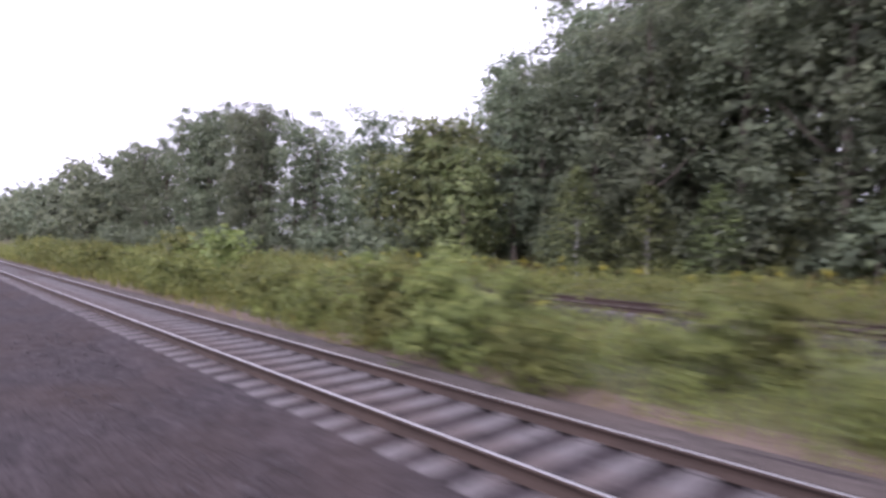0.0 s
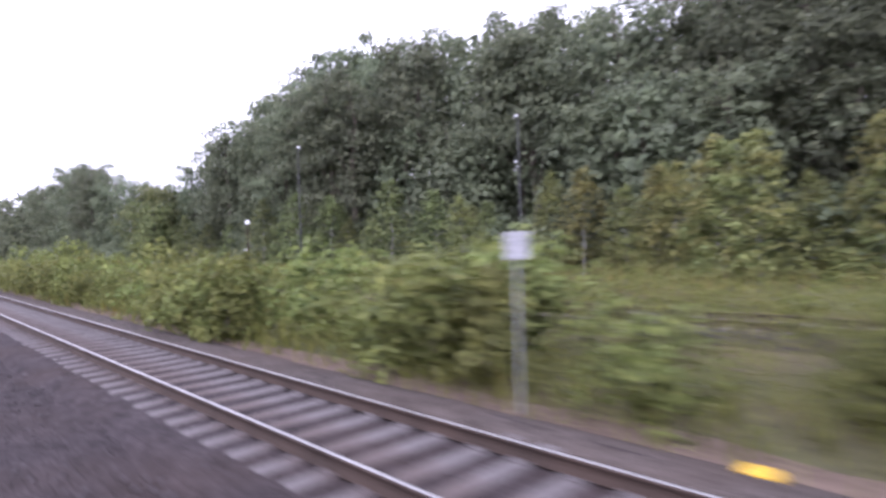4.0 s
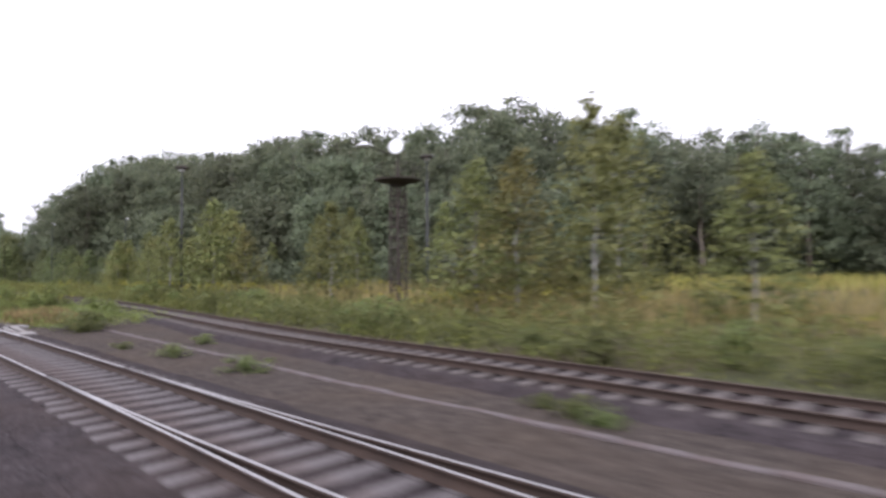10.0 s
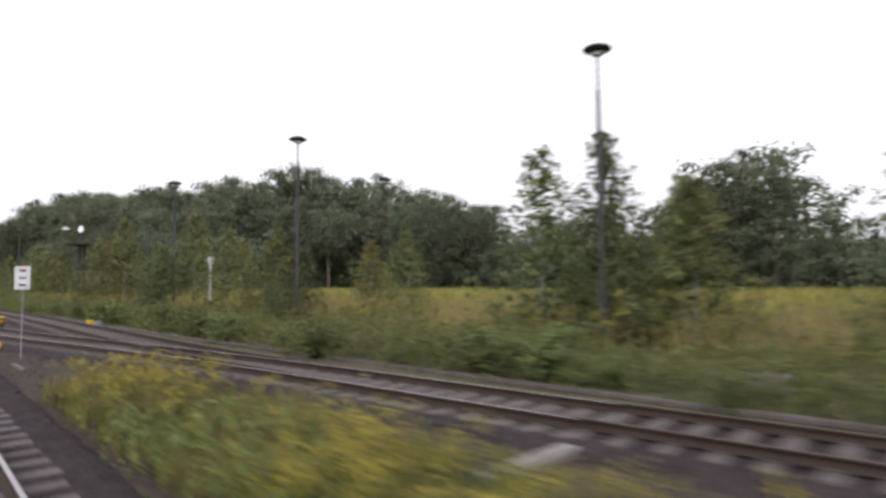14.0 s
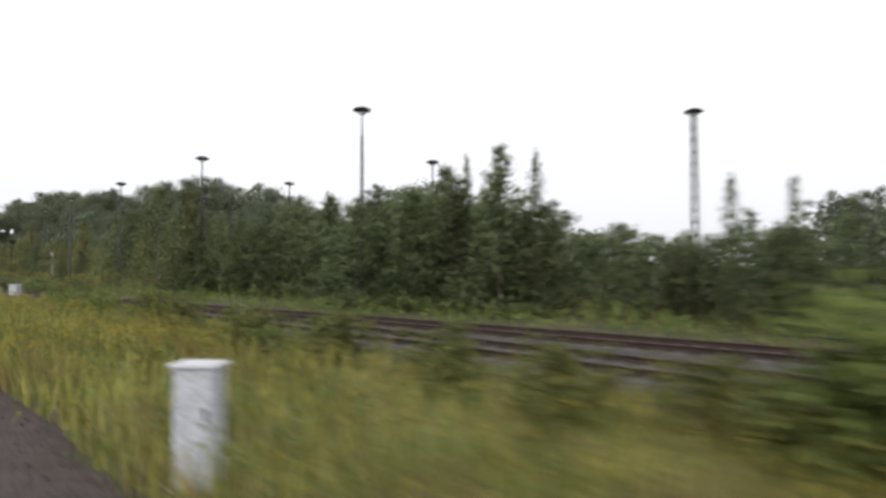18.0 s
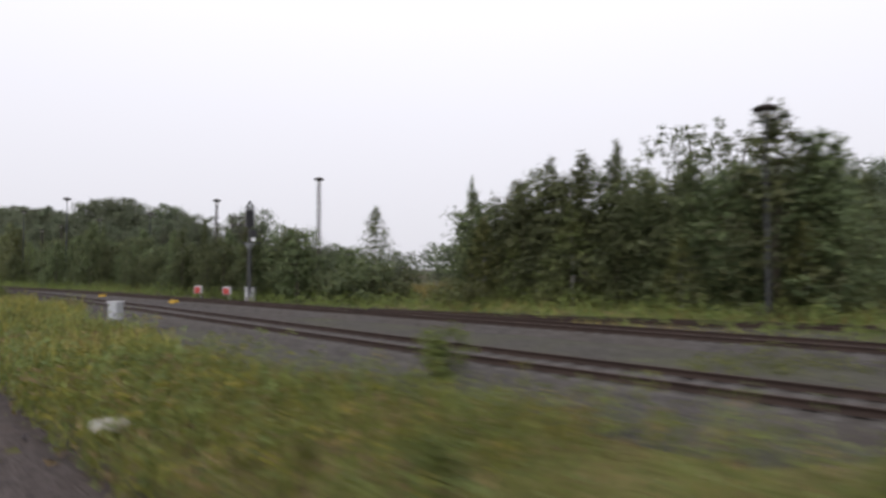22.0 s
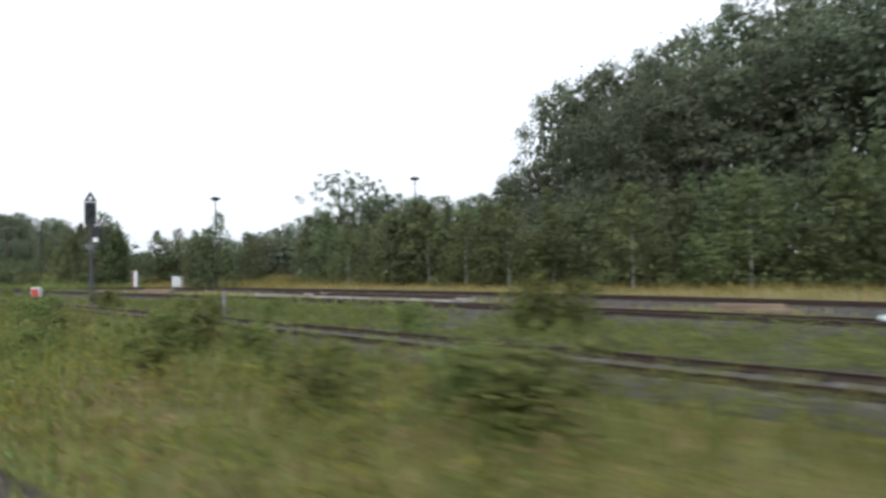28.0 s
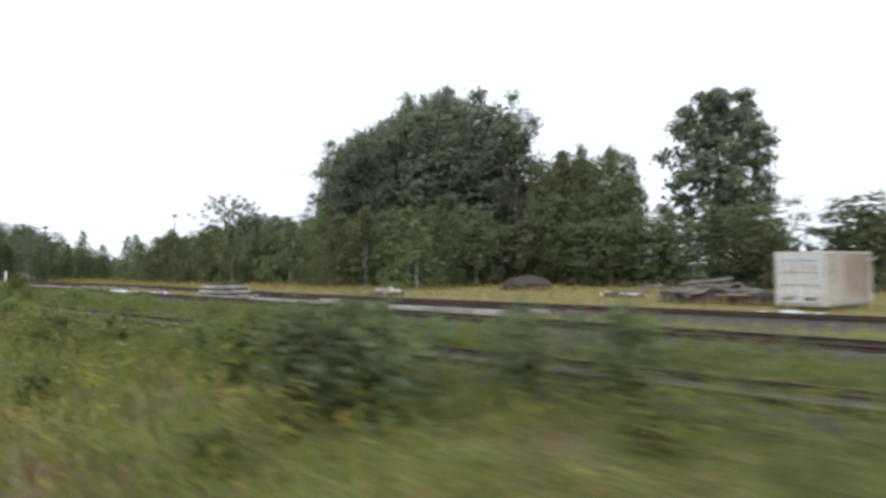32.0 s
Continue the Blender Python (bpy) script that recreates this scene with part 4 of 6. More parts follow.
row("round", LEAF_DARK, 96, 190, 4.4, 73, 2, tops((96, 11), (120, 10), (136, 7.5), (160, 6), (190, 7)), 0.8, "forest_edge_tree", "dark green tree full to the ground at the forest edge", "tree", 1.3, W)
row("canopy", LEAF_DARK, 240, 385, 13, 168, 5, tops((240, 15.5), (290, 22), (330, 28), (385, 36)), 1.0, "forest_tree", FOREST, "tree", 1.6, W)
for x, y, top in ((82, 92, 26.5), (90, 91, 25.5), (98, 93, 22.5), (106, 91, 20.5), (113, 92, 18.5), (120, 91, 16.8)):
    plant("canopy", LEAF_DARK, x, y, top, "forest_tree", FOREST, "tree", 1.35, W)
plant("forest", LEAF_DARK, -64, 72, 22, "forest_tree", FOREST, "tree", 1.3, W)
for x, y, top in ((179.5, 63, 12.5), (175.5, 66, 15), (171.5, 66, 12.5), (168.5, 65, 10), (134, 72, 13.2), (128, 70, 12.3), (121, 69, 15), (104, 66, 16.5)):
    plant("forest", LEAF_DARK, x, y, top, "round_tree", "round dark green tree standing above the scrub", "tree", 1.4, W)
plant("round", LEAF_WILLOW, -46, 34, 12.5, "willow", "wide yellow-green willow bush at the forest edge", "tree", 1.35)
for x, y, top in ((-44.2, 35, 11.6), (-47.6, 35.5, 11.8)):
    plant("round", LEAF_WILLOW, x, y, top, "willow", "wide yellow-green willow bush at the forest edge", "tree", 1.2)
for x, y, top in ((-57, 46, 13), (-51, 47, 13), (-45.5, 48, 13.5), (-62, 45, 13.5)):
    plant("round", LEAF_DARK, x, y, top, "forest_edge_tree", "dark green tree full to the ground at the forest edge", "tree", 1.3, W)
plant("round", LEAF_WILLOW, -50, 33, 10, "willow", "yellow-green willow bush at the forest edge", "tree", 1.3)
for x, y, top in ((-75, 41, 14.5), (-70, 43, 14)):
    plant("round", LEAF_DARK, x, y, top, "forest_edge_tree", "dark green tree full to the ground at the forest edge", "tree", 1.1, W)
plant("forest", LEAF_DARK, -40, 44, 15, "forest_tree", FOREST, "tree", 1.0, W)
plant("round", LEAF_WILLOW, -40, 31, 9, "willow", "yellow-green willow bush at the forest edge", "tree", 1.3)
row("round", LEAF_DARK, -62, 118, 5.2, 67, 1.5, 13.0, 1.5, "forest_tree", FOREST, "tree", 1.5, W, 0.25)
row("round", LEAF_DARK, 84, 200, 5.2, 93, 1.5, tops((84, 12), (120, 9.5), (200, 7)), 0.8, "forest_tree", FOREST, "tree", 1.7, W, 0.25)
YOUNG = "young yellow-green birch on fallow land"
B = "young birches"
row("birch", LEAF_WILLOW, -30, 24, 3.4, 34, 4, 5.6, 1.6, "young_birch", "young pale green birch at the forest edge", "tree", 1.8, B)
row("birch", LEAF_BIRCH, 24, 62, 3.6, 34, 4, 5.5, 1.5, "young_birch", YOUNG, "tree", 1.7, B)
row("birch", LEAF_YELLOW, 32, 75, 6.5, 31, 3, 6.0, 1.0, "yellowing_birch", "young birch with yellowing leaves on fallow land", "tree", 1.6, B)
row("birch", LEAF_BIRCH, 62, 116, 4.2, 33, 6, 6.5, 1.8, "young_birch", YOUNG, "tree", 1.35, B)
for x, y, top, w, leaf in ((41.0, 31, 6.6, 1.6, LEAF_YELLOW), (38.6, 31.5, 5.6, 1.7, LEAF_YELLOW), (85.4, 24.5, 8.3, 1.8, LEAF_BIRCH), (87.4, 25.2, 7.3, 1.7, LEAF_YELLOW), (83.2, 25.2, 6.6, 1.8, LEAF_BIRCH), (89.2, 25.5, 5.6, 1.6, LEAF_YELLOW), (84.7, 21.0, 6.6, 1.4, LEAF_BIRCH), (105.4, 22.8, 6.3, 1.5, LEAF_BIRCH), (118.8, 34.5, 11.2, 1.7, LEAF_BIRCH), (153.9, 21.4, 5.9, 1.5, LEAF_BIRCH), (116.5, 23.8, 7.4, 1.7, LEAF_BIRCH), (118.5, 24.6, 7.8, 1.6, LEAF_YELLOW), (122.9, 24.6, 9.4, 1.4, LEAF_BIRCH), (129, 26, 6.5, 1.6, LEAF_BIRCH), (141, 25.5, 6.0, 1.5, LEAF_BIRCH), (145.5, 27, 6.2, 1.4, LEAF_YELLOW), (153, 26, 6.5, 1.6, LEAF_BIRCH), (160, 24, 4.4, 1.6, LEAF_MID), (166, 25, 4.8, 1.5, LEAF_YELLOW), (171, 23.5, 5.0, 1.5, LEAF_BIRCH), (180.6, 22.8, 8.0, 1.5, LEAF_WILLOW), (183.5, 23.5, 8.3, 1.4, LEAF_MID), (187, 24, 6.2, 1.6, LEAF_BIRCH), (195.3, 22.4, 10.0, 1.2, LEAF_WILLOW), (197.6, 22.8, 6.6, 1.6, LEAF_WILLOW), (206.4, 21.0, 8.6, 1.3, LEAF_WILLOW), (209.5, 22.5, 6.4, 1.3, LEAF_WILLOW), (204.9, 22, 8.8, 1.2, LEAF_WILLOW), (200.2, 23, 6.4, 1.7, LEAF_WILLOW), (240, 23.1, 8.0, 1.2, LEAF_MID), (236, 24, 7.0, 1.5, LEAF_MID), (233, 23.5, 6.6, 1.5, LEAF_MID)):
    plant("birch", leaf, x, y, top, "birch", YOUNG if leaf is not LEAF_YELLOW else "birch with yellowing leaves", "tree", w, B)
TH = "low dark green thicket at the foot of the trees"
row("thicket", LEAF_DARK, -460, -140, 15, 36, 3, 17.0, 1.5, "thicket", "dark green trees far along the line", "thicket", 1.2, "forest undergrowth")
row("thicket", LEAF_DARK, -140, -44, 5, 29, 1.5, 3.6, 0.8, "thicket", TH, "thicket", 1.3, "forest undergrowth")
row("thicket", LEAF_DARK, -46, 104, 6, 53, 2.0, tops((-46, 12.5), (10, 12.5), (30, 10)), 1.0, "thicket", "dark green thicket under the forest canopy", "thicket", 1.2, "forest undergrowth")
row("thicket", LEAF_DARK, -36, 104, 4.5, 36.5, 2.0, 3.6, 0.9, "thicket", TH, "thicket", 1.25, "forest undergrowth")
row("thicket", LEAF_DARK, 96, 200, 6, 70, 3.0, 4.2, 0.8, "thicket", TH, "thicket", 1.6, "forest undergrowth")
row("thicket", LEAF_DARK, 420, 500, 9, 72, 4.0, 6.0, 0.8, "thicket", TH, "thicket", 1.4, "forest undergrowth")
row("thicket", LEAF_DARK, 348, 425, 6, 66, 3.0, 6.0, 1.0, "thicket", TH, "thicket", 1.2, "forest undergrowth")
# scrub belt behind the yard
row("thicket", LEAF_MID, 200, 283, 6.5, 29.5, 1.5, 3.6, 0.6, "thicket", "low dark green thicket behind the scrub", "thicket", 1.1, "forest undergrowth")
for x, y, top in ((138.8, 23.6, 5.6), (161.8, 22.2, 3.0), (206.2, 22.2, 4.6), (228.7, 23.0, 5.8), (154.9, 35.7, 5.0), (177.2, 34.5, 6.5), (197.2, 36.2, 7.0), (220.2, 37.3, 8.5), (362.4, 50.9, 9.0), (347.5, 34.0, 6.4)):
    for dx, dy, dz in ((1.3, -1.4, 0.0), (-1.4, -1.0, -0.6)):
        plant("round" if dz else "birch", LEAF_MID, x + dx, y + dy, top + dz, "scrub_tree", "dark green scrub tree at the foot of a light mast", "tree", 1.25 if dz else 1.6, "scrub belt")
for x, y, top in ((186.4, 24.2, 6.3), (183.0, 24.8, 6.0)):
    plant("birch", LEAF_BIRCH, x, y, top, "birch", "slender birch behind a light mast", "tree", 1.2, B)
belt = tops((192, 3.4), (200, 4.6), (207, 5.2), (213, 6.8), (220, 7.2), (232, 7.4), (240, 6.3), (245, 4.2), (256, 4.4), (264, 5.6), (272, 4.9), (280, 5.6), (286, 6.2))
row("round", LEAF_MID, 194, 286, 3.0, 25.5, 1.5, lambda x: belt(x) - 0.7, 0.5, "scrub_tree", SCRUB, "tree", 1.1, "scrub belt")
row("round", LEAF_MID, 198, 283, 4.4, 31.5, 1.2, lambda x: belt(x) - 1.0, 0.5, "scrub_tree", SCRUB, "tree", 1.4, "scrub belt")
row("birch", LEAF_MID, 196, 285, 3.6, 26, 2.0, belt, 0.7, "scrub_birch", SCRUB, "tree", 1.3, "scrub belt")
copse = tops((288, 6), (296, 8), (304, 9.3), (312, 8.2), (320, 7.8), (336, 7.0), (352, 6.4), (368, 7.2), (400, 7.8), (416, 8.4), (430, 8))
row("round", LEAF_MID, 294.5, 319, 2.6, 34.8, 1.0, lambda x: copse(x) - 0.6, 0.5, "scrub_tree", SCRUB, "tree", 1.0, "scrub belt")
row("birch", LEAF_MID, 294, 321, 2.8, 35, 1.6, copse, 0.7, "scrub_birch", SCRUB, "tree", 1.2, "scrub belt")
row("birch", LEAF_BIRCH, 297, 322, 5.5, 32.8, 0.6, 5.0, 1.2, "young_birch", "young yellow-green birch in front of the scrub", "tree", 1.3, B)
plant("birch", LEAF_MID, 316.8, 33, 10.2, "birch", "tall birch standing by a lamp mast", "tree", 1.7, B)
plant("birch", LEAF_MID, 318.5, 33.8, 8.8, "birch", "birch standing by a lamp mast", "tree", 1.7, B)
plant("birch", LEAF_MID, 281.3, 36, 7.6, "birch", "slender birch behind the signal", "tree", 1.4, B)
for x, y, top, w in ((287.6, 27.6, 2.3, 1.5), (289.6, 27.2, 2.7, 1.6), (291.6, 27.4, 2.8, 1.6), (293.5, 28.0, 2.3, 1.5), (299.4, 27.4, 1.6, 1.5), (301.2, 27.8, 1.3, 1.5)):
    plant("thicket", LEAF_WILLOW if x > 297 else LEAF_MID, x, y, top, "bush", "wide rounded green bush beside the siding", "shrub", w)
for x, y, top, w in ((322.1, 48, 10.6, 1.2), (318.5, 46, 8.0, 1.5), (313.5, 50, 8.6, 1.5), (308, 48, 8.8, 1.5), (302, 47, 8.8, 1.5), (325.5, 51, 7.6, 1.5), (342.5, 50, 8.6, 1.4), (347, 50, 9.0, 1.4)):
    plant("birch", LEAF_MID, x, y, top, "scrub_birch", SCRUB, "tree", w, "scrub belt")
for x, y, top, w in ((329.2, 50, 5.6, 1.3), (320, 50, 7.0, 1.3), (315.8, 48, 7.2, 1.4), (310.5, 49, 7.4, 1.4), (304.5, 48, 7.6, 1.4), (345, 52, 7.4, 1.3)):
    plant("round", LEAF_MID, x, y, top, "scrub_tree", "dark green scrub tree at the edge of the dry field", "tree", w, "scrub belt")
row("round", LEAF_MID, 296, 340, 5, 86, 3, 9.0, 1.2, "scrub_tree", "green tree at the far edge of the dry field", "tree", 1.2, "scrub belt")
plant("airy", LEAF_MID, 284.5, 103, 26, "open_crowned_tree", "tall tree with a wide open crown behind the scrub", "tree", 1.25)
plant("airy", LEAF_MID, 291.5, 106, 23.5, "open_crowned_tree", "tall tree with a wide open crown behind the scrub", "tree", 1.1)
row("round", LEAF_DARK, 240, 350, 6.5, 113, 2, 10.0, 1.0, "forest_tree", FOREST, "tree", 1.7, W, 0.25)
row("canopy", LEAF_DARK, 236, 346, 7, 106, 3, tops((236, 11.5), (264, 15), (272, 15.5), (280, 17), (296, 19.5), (312, 18), (328, 17.5), (340, 21)), 0.8, "forest_tree", FOREST, "tree", 1.3, W)
ridge = lambda x: 103 - (x - 352) * 21 / 57
row("canopy", LEAF_DARK, 351.8, 424, 5.6, ridge, 1.5, tops((351, 34.4), (356, 35), (363, 34.8), (372, 34.4), (384, 35.4), (393, 35.4), (402, 33.8), (409, 31.5), (415, 28.5), (421, 24), (425, 20)), 0.6, "forest_tree", FOREST, "tree", 0.82, W, 0.2)
row("forest", LEAF_DARK, 354, 384, 6.0, lambda x: ridge(x) - 9, 1.5, tops((354, 20), (366, 24), (384, 27)), 1.5, "forest_tree", FOREST, "tree", 1.1, W, 0.2)
for x, y, top in ((356, 84, 11), (362, 82, 12), (368, 80, 12), (374, 79, 12), (379, 77, 13)):
    plant("round", LEAF_DARK, x, y, top, "forest_edge_tree", "dark green tree full to the ground at the forest edge", "tree", 1.4, W)
for x, y, top in ((404, 78, 17), (409.5, 80, 17), (414.5, 79, 16), (419.5, 81, 15), (424, 80, 12)):
    plant("round", LEAF_DARK, x, y, top, "forest_edge_tree", "dark green tree full to the ground at the forest edge", "tree", 1.1, W)
row("forest", LEAF_DARK, 382, 415, 6.5, 75, 2, tops((380, 22), (390, 25), (408, 28), (415, 24)), 0.8, "forest_tree", FOREST, "tree", 1.2, W)
row("round", LEAF_MID, 349, 432, 4.0, 58, 3, lambda x: copse(x) + 1.3, 0.9, "scrub_tree", SCRUB, "tree", 1.1, "scrub belt")
row("birch", LEAF_WILLOW, 351, 430, 4.8, 50, 3.5, 7.6, 1.5, "young_birch", "young yellow-green birch in front of the scrub", "tree", 1.8, B)
row("round", LEAF_WILLOW, 354, 430, 8.0, 51, 3.5, 4.6, 1.5, "scrub_tree", "light green bushy tree in front of the scrub", "tree", 1.5, "scrub belt")
row("birch", LEAF_MID, 350, 432, 5.5, 54, 2.5, lambda x: copse(x) + 1.6, 1.0, "scrub_birch", SCRUB, "tree", 1.0, "scrub belt")
plant("lone", LEAF_DARK, 439.0, 115.5, 32.6, "round_tree", "round dark green tree standing alone", "tree", 1.2, W)
for x in (432, 439, 447):
    plant("round", LEAF_DARK, x, 111, 9.5, "forest_edge_tree", "dark green tree full to the ground at the forest edge", "tree", 1.5, W)
row("round", LEAF_MID, 420, 474, 4, 66, 3, 7.8, 0.8, "scrub_tree", SCRUB, "tree", 1.6, "scrub belt")
for x, y, top, w in ((430.8, 72, 15.3, 0.6), (434.4, 72, 16.8, 0.58), (437.6, 73, 15.6, 0.58), (440.6, 72, 16.0, 0.55), (442.8, 71, 12.8, 0.6), (433, 69, 11, 0.8), (438.5, 69, 11.5, 0.8)):
    plant("round", LEAF_MID, x, y, top, "copse_tree", "full green tree of a small copse", "tree", w, "copse")
for x, y, top in ((429.2, 71, 15.2), (432.8, 71, 17.0), (435.9, 71, 17.4), (440.2, 71, 16.8), (441.9, 72, 15.4)):
    plant("birch", LEAF_WILLOW, x, y, top, "copse_birch", "birch rising out of a small copse", "tree", 0.95, "copse")

# shrubs close to the line
SH = "leafy green shrub between the tracks"
strip = tops((-110, 1.3), (-28, 1.5), (-22, 0.6), (-6, 0.6), (2, 1.4), (8, 1.7), (24, 1.7), (40, 1.6), (52, 1.7), (62, 2.1), (68, 1.3), (74, 0.95), (84, 0.7), (96, 0.75), (99, 0.3), (104, 0.25))
row("shrub", LEAF_LUSH, -75, 104, 2.15, 8.6, 0.8, lambda x: lumpy(strip(x), 1.0, x), 0.3, "shrub", SH, "shrub", 1.25, "trackside shrubs")
row("shrub", LEAF_LUSH, -75, 102, 4.0, 11.0, 1.2, lambda x: lumpy(strip(x) + 0.3, 7.0, x), 0.3, "shrub", SH, "shrub", 1.3, "trackside shrubs")
row("shrub", LEAF_LUSH, 4, 24, 1.7, 9.8, 0.5, 1.8, 0.2, "shrub", SH, "shrub", 1.15, "trackside shrubs")
row("shrub", LEAF_SHRUB, 82, 100, 1.9, lambda x: float(LINE["C"](x)) + 3.8, 0.8, 1.0, 0.3, "shrub", "leafy green shrub beside the old track", "shrub", 1.5, "trackside shrubs")
row("shrub", LEAF_SHRUB, 100, 200, 2.6, lambda x: float(LINE["C"](x)) + 4.2, 1.2, 0.75, 0.45, "shrub", "leafy green shrub beside the old track", "shrub", 1.7, "trackside shrubs")
for seed, x0, x1, y0, lift in ((1, 200, 282, 25, 1.0), (2, 255, 286, 24, 0.9), (3, 296, 320, 35, 0.9)):
    row("birch", LEAF_MID, x0, x1, 11, y0, 1.5, lambda x: (belt(x) if x < 288 else copse(x)) + lift, 0.5, "slender_birch", "slender birch rising above the scrub", "tree", 0.5, "scrub belt")
for x, y, top in ((-21.5, 7.7, 1.2), (-18.2, 7.7, 1.75), (-17.2, 8.3, 1.9), (-15.6, 7.4, 1.7), (-13.4, 7.0, 0.9), (-11.0, 10.4, 1.5), (32.2, 7.5, 1.5), (34.6, 7.4, 1.75), (36.2, 7.6, 1.85), (37.6, 7.4, 2.0)):
    plant("shrub", LEAF_LUSH, x, y, top, "shrub", "full rounded dark green shrub beside the ballast", "shrub", 1.1, "trackside shrubs")
BK = "green shrub among the grass of the bank"
row("shrub", LEAF_WEED, 214, 268, 1.7, 8.6, 0.8, tops((214, 0.6), (222, 0.8), (235, 0.85), (250, 0.8), (262, 1.15), (268, 0.6)), 0.35, "shrub", BK, "shrub", 1.25, "bank shrubs")
row("shrub", LEAF_WEED, 258, 269, 1.1, 7.8, 0.7, 1.6, 0.3, "shrub", "tall green shrub on the bank", "shrub", 1.1, "bank shrubs")
row("shrub", LEAF_WEED, 196, 330, 6.5, 5.2, 2.0, 0.3, 0.2, "shrub", BK, "shrub", 1.4, "bank shrubs")
row("shrub", LEAF_WEED, 328, 480, 4.4, 8.2, 1.4, 0.7, 0.45, "shrub", BK, "shrub", 1.6, "bank shrubs")
row("shrub", LEAF_WEED, 330, 480, 6.5, 5.0, 1.6, 0.5, 0.25, "shrub", BK, "shrub", 1.4, "bank shrubs")
row("shrub", LEAF_WEED, 340, 480, 10, 14.4, 1.0, 0.7, 0.35, "shrub", "green shrub growing beside a disused track", "shrub", 1.3, "bank shrubs")
for x, y, top in ((316.8, 8.9, 0.9), (400.5, 17.6, 1.7), (401.5, 17.8, 1.4), (399.6, 17.6, 1.2), (405.3, 7.7, 0.9), (398.5, 7.9, 0.9), (426, 10.2, 1.0), (427, 10.4, 0.9), (393.5, 8.2, 1.0), (389.2, 10.0, 0.9), (422.1, 8.4, 1.1), (462.5, 7.6, 1.2)):
    plant("shrub", LEAF_WEED, x, y, top, "shrub", "tall rounded green shrub on the bank", "shrub", 1.1, "bank shrubs")
for x, y, top in ((465.9, 6.9, 1.55), (466.9, 6.8, 1.65), (467.8, 7.2, 1.6), (468.4, 10.0, 1.4), (470.0, 10.6, 1.45)):
    plant("shrub", LEAF_MID, x, y, top, "shrub", "full rounded dark green shrub on the bank", "shrub", 0.95, "bank shrubs")
for x, y, top in ((334.4, 9.6, 2.5), (335.0, 9.9, 2.2), (333.9, 9.4, 2.0), (334.8, 9.2, 1.7)):
    plant("shrub", LEAF_MID, x, y, top, "shrub", "tall upright dark green shrub on the bank", "shrub", 0.72, "bank shrubs")
for x, y, top in ((116.1, 9.9, 0.0), (118.7, 7.8, 0.05), (122.8, 7.9, 0.1), (115.6, 7.4, -0.08), (131.2, 9.5, 0.0), (131.9, 9.2, -0.05), (108.5, 8.2, 0.2), (107.3, 8.6, 0.5), (106.3, 8.9, 0.6), (130.4, 9.7, -0.1)):
    plant("shrub", LEAF_SHRUB, x, y, top, "weed_tuft", "low green tuft of weeds in brown gravel", "weeds", 2.2)

# ---- lamps and masts ----
def mast_at(x, y, top, lattice, label):
    z0 = ground_z(x, y)
    ob = thing("yard_light_mast", pose(x, y, z0, 0, 0, turn.uniform(0, 60)), label, "light mast", "yard light masts")
    h = top - z0
    bm = bmesh.new()
    if lattice:
        for a, b in ((-1, -1), (1, -1), (1, 1), (-1, 1)):
            part("leg", tube(bmesh.new(), (a * 0.2, b * 0.2, -0.1), (a * 0.13, b * 0.13, h - 0.35), 0.045, 0.04, 5), DARK_STEEL, ob)
        n = int(h / 0.75)
        for k in range(1, n):
            u = k / n
            q = 0.2 - 0.08 * u
            for c, d in (((-q, -q), (q, -q)), ((q, -q), (q, q)), ((q, q), (-q, q)), ((-q, q), (-q, -q))):
                tube(bm, (*c, u * (h - 0.35)), (*d, u * (h - 0.35)), 0.03, 0.03, 4)
        part("bracing", bm, DARK_STEEL, ob)
    else:
        tube(bm, (0, 0, -0.1), (0, 0, h - 1.7), 0.12, 0.09, 10)
        part("mast", bm, MAST_STEEL, ob)
        bm = bmesh.new()
        tube(bm, (0, 0, h - 1.7), (0, 0, h - 0.25), 0.05, 0.05, 8)
        for k in range(4):
            tube(bm, (-0.12, 0, h - 1.5 + 0.3 * k), (0.12, 0, h - 1.5 + 0.3 * k), 0.02, 0.02, 5)
        part("neck", bm, MAST_STEEL, ob)
    bm = bmesh.new()
    lathe(bm, [(0.12, -0.3), (0.3, -0.2), (0.56, -0.1), (0.6, -0.04), (0.5, 0.04), (0.28, 0.13), (0.08, 0.17)], 18, (0, 0, h))
    head = part("lamp_head", bm, DARK_STEEL, ob, "flat dark mushroom-shaped lamp head")
    bm = bmesh.new()
    lathe(bm, [(0.1, -0.36), (0.24, -0.3), (0.29, -0.22)], 14, (0, 0, h))
    part("lamp_cover", bm, LAMP_GLASS, head)
    return ob


for x, y, top, lat in ((138.8, 23.6, 11.8, 0), (161.8, 22.2, 11.8, 0), (184.0, 22.1, 11.7, 0), (206.2, 22.2, 11.8, 0), (228.7, 23.0, 12.1, 0), (154.9, 35.7, 11.6, 1), (177.2, 34.5, 11.5, 1), (197.2, 36.2, 11.75, 0), (220.2, 37.3, 11.5, 0), (243.6, 37.9, 11.9, 1), (268.7, 38.1, 12.3, 1), (316.9, 31.4, 10.0, 0), (347.5, 34.0, 9.95, 0), (362.4, 50.9, 12.1, 0), (83.9, 22.3, 11.3, 0), (101.4, 35.1, 11.5, 0)):
    mast_at(x, y, top, lat, "tall dark lattice light mast with a flat mushroom head" if lat else "tall grey tubular light mast with a flat mushroom head")


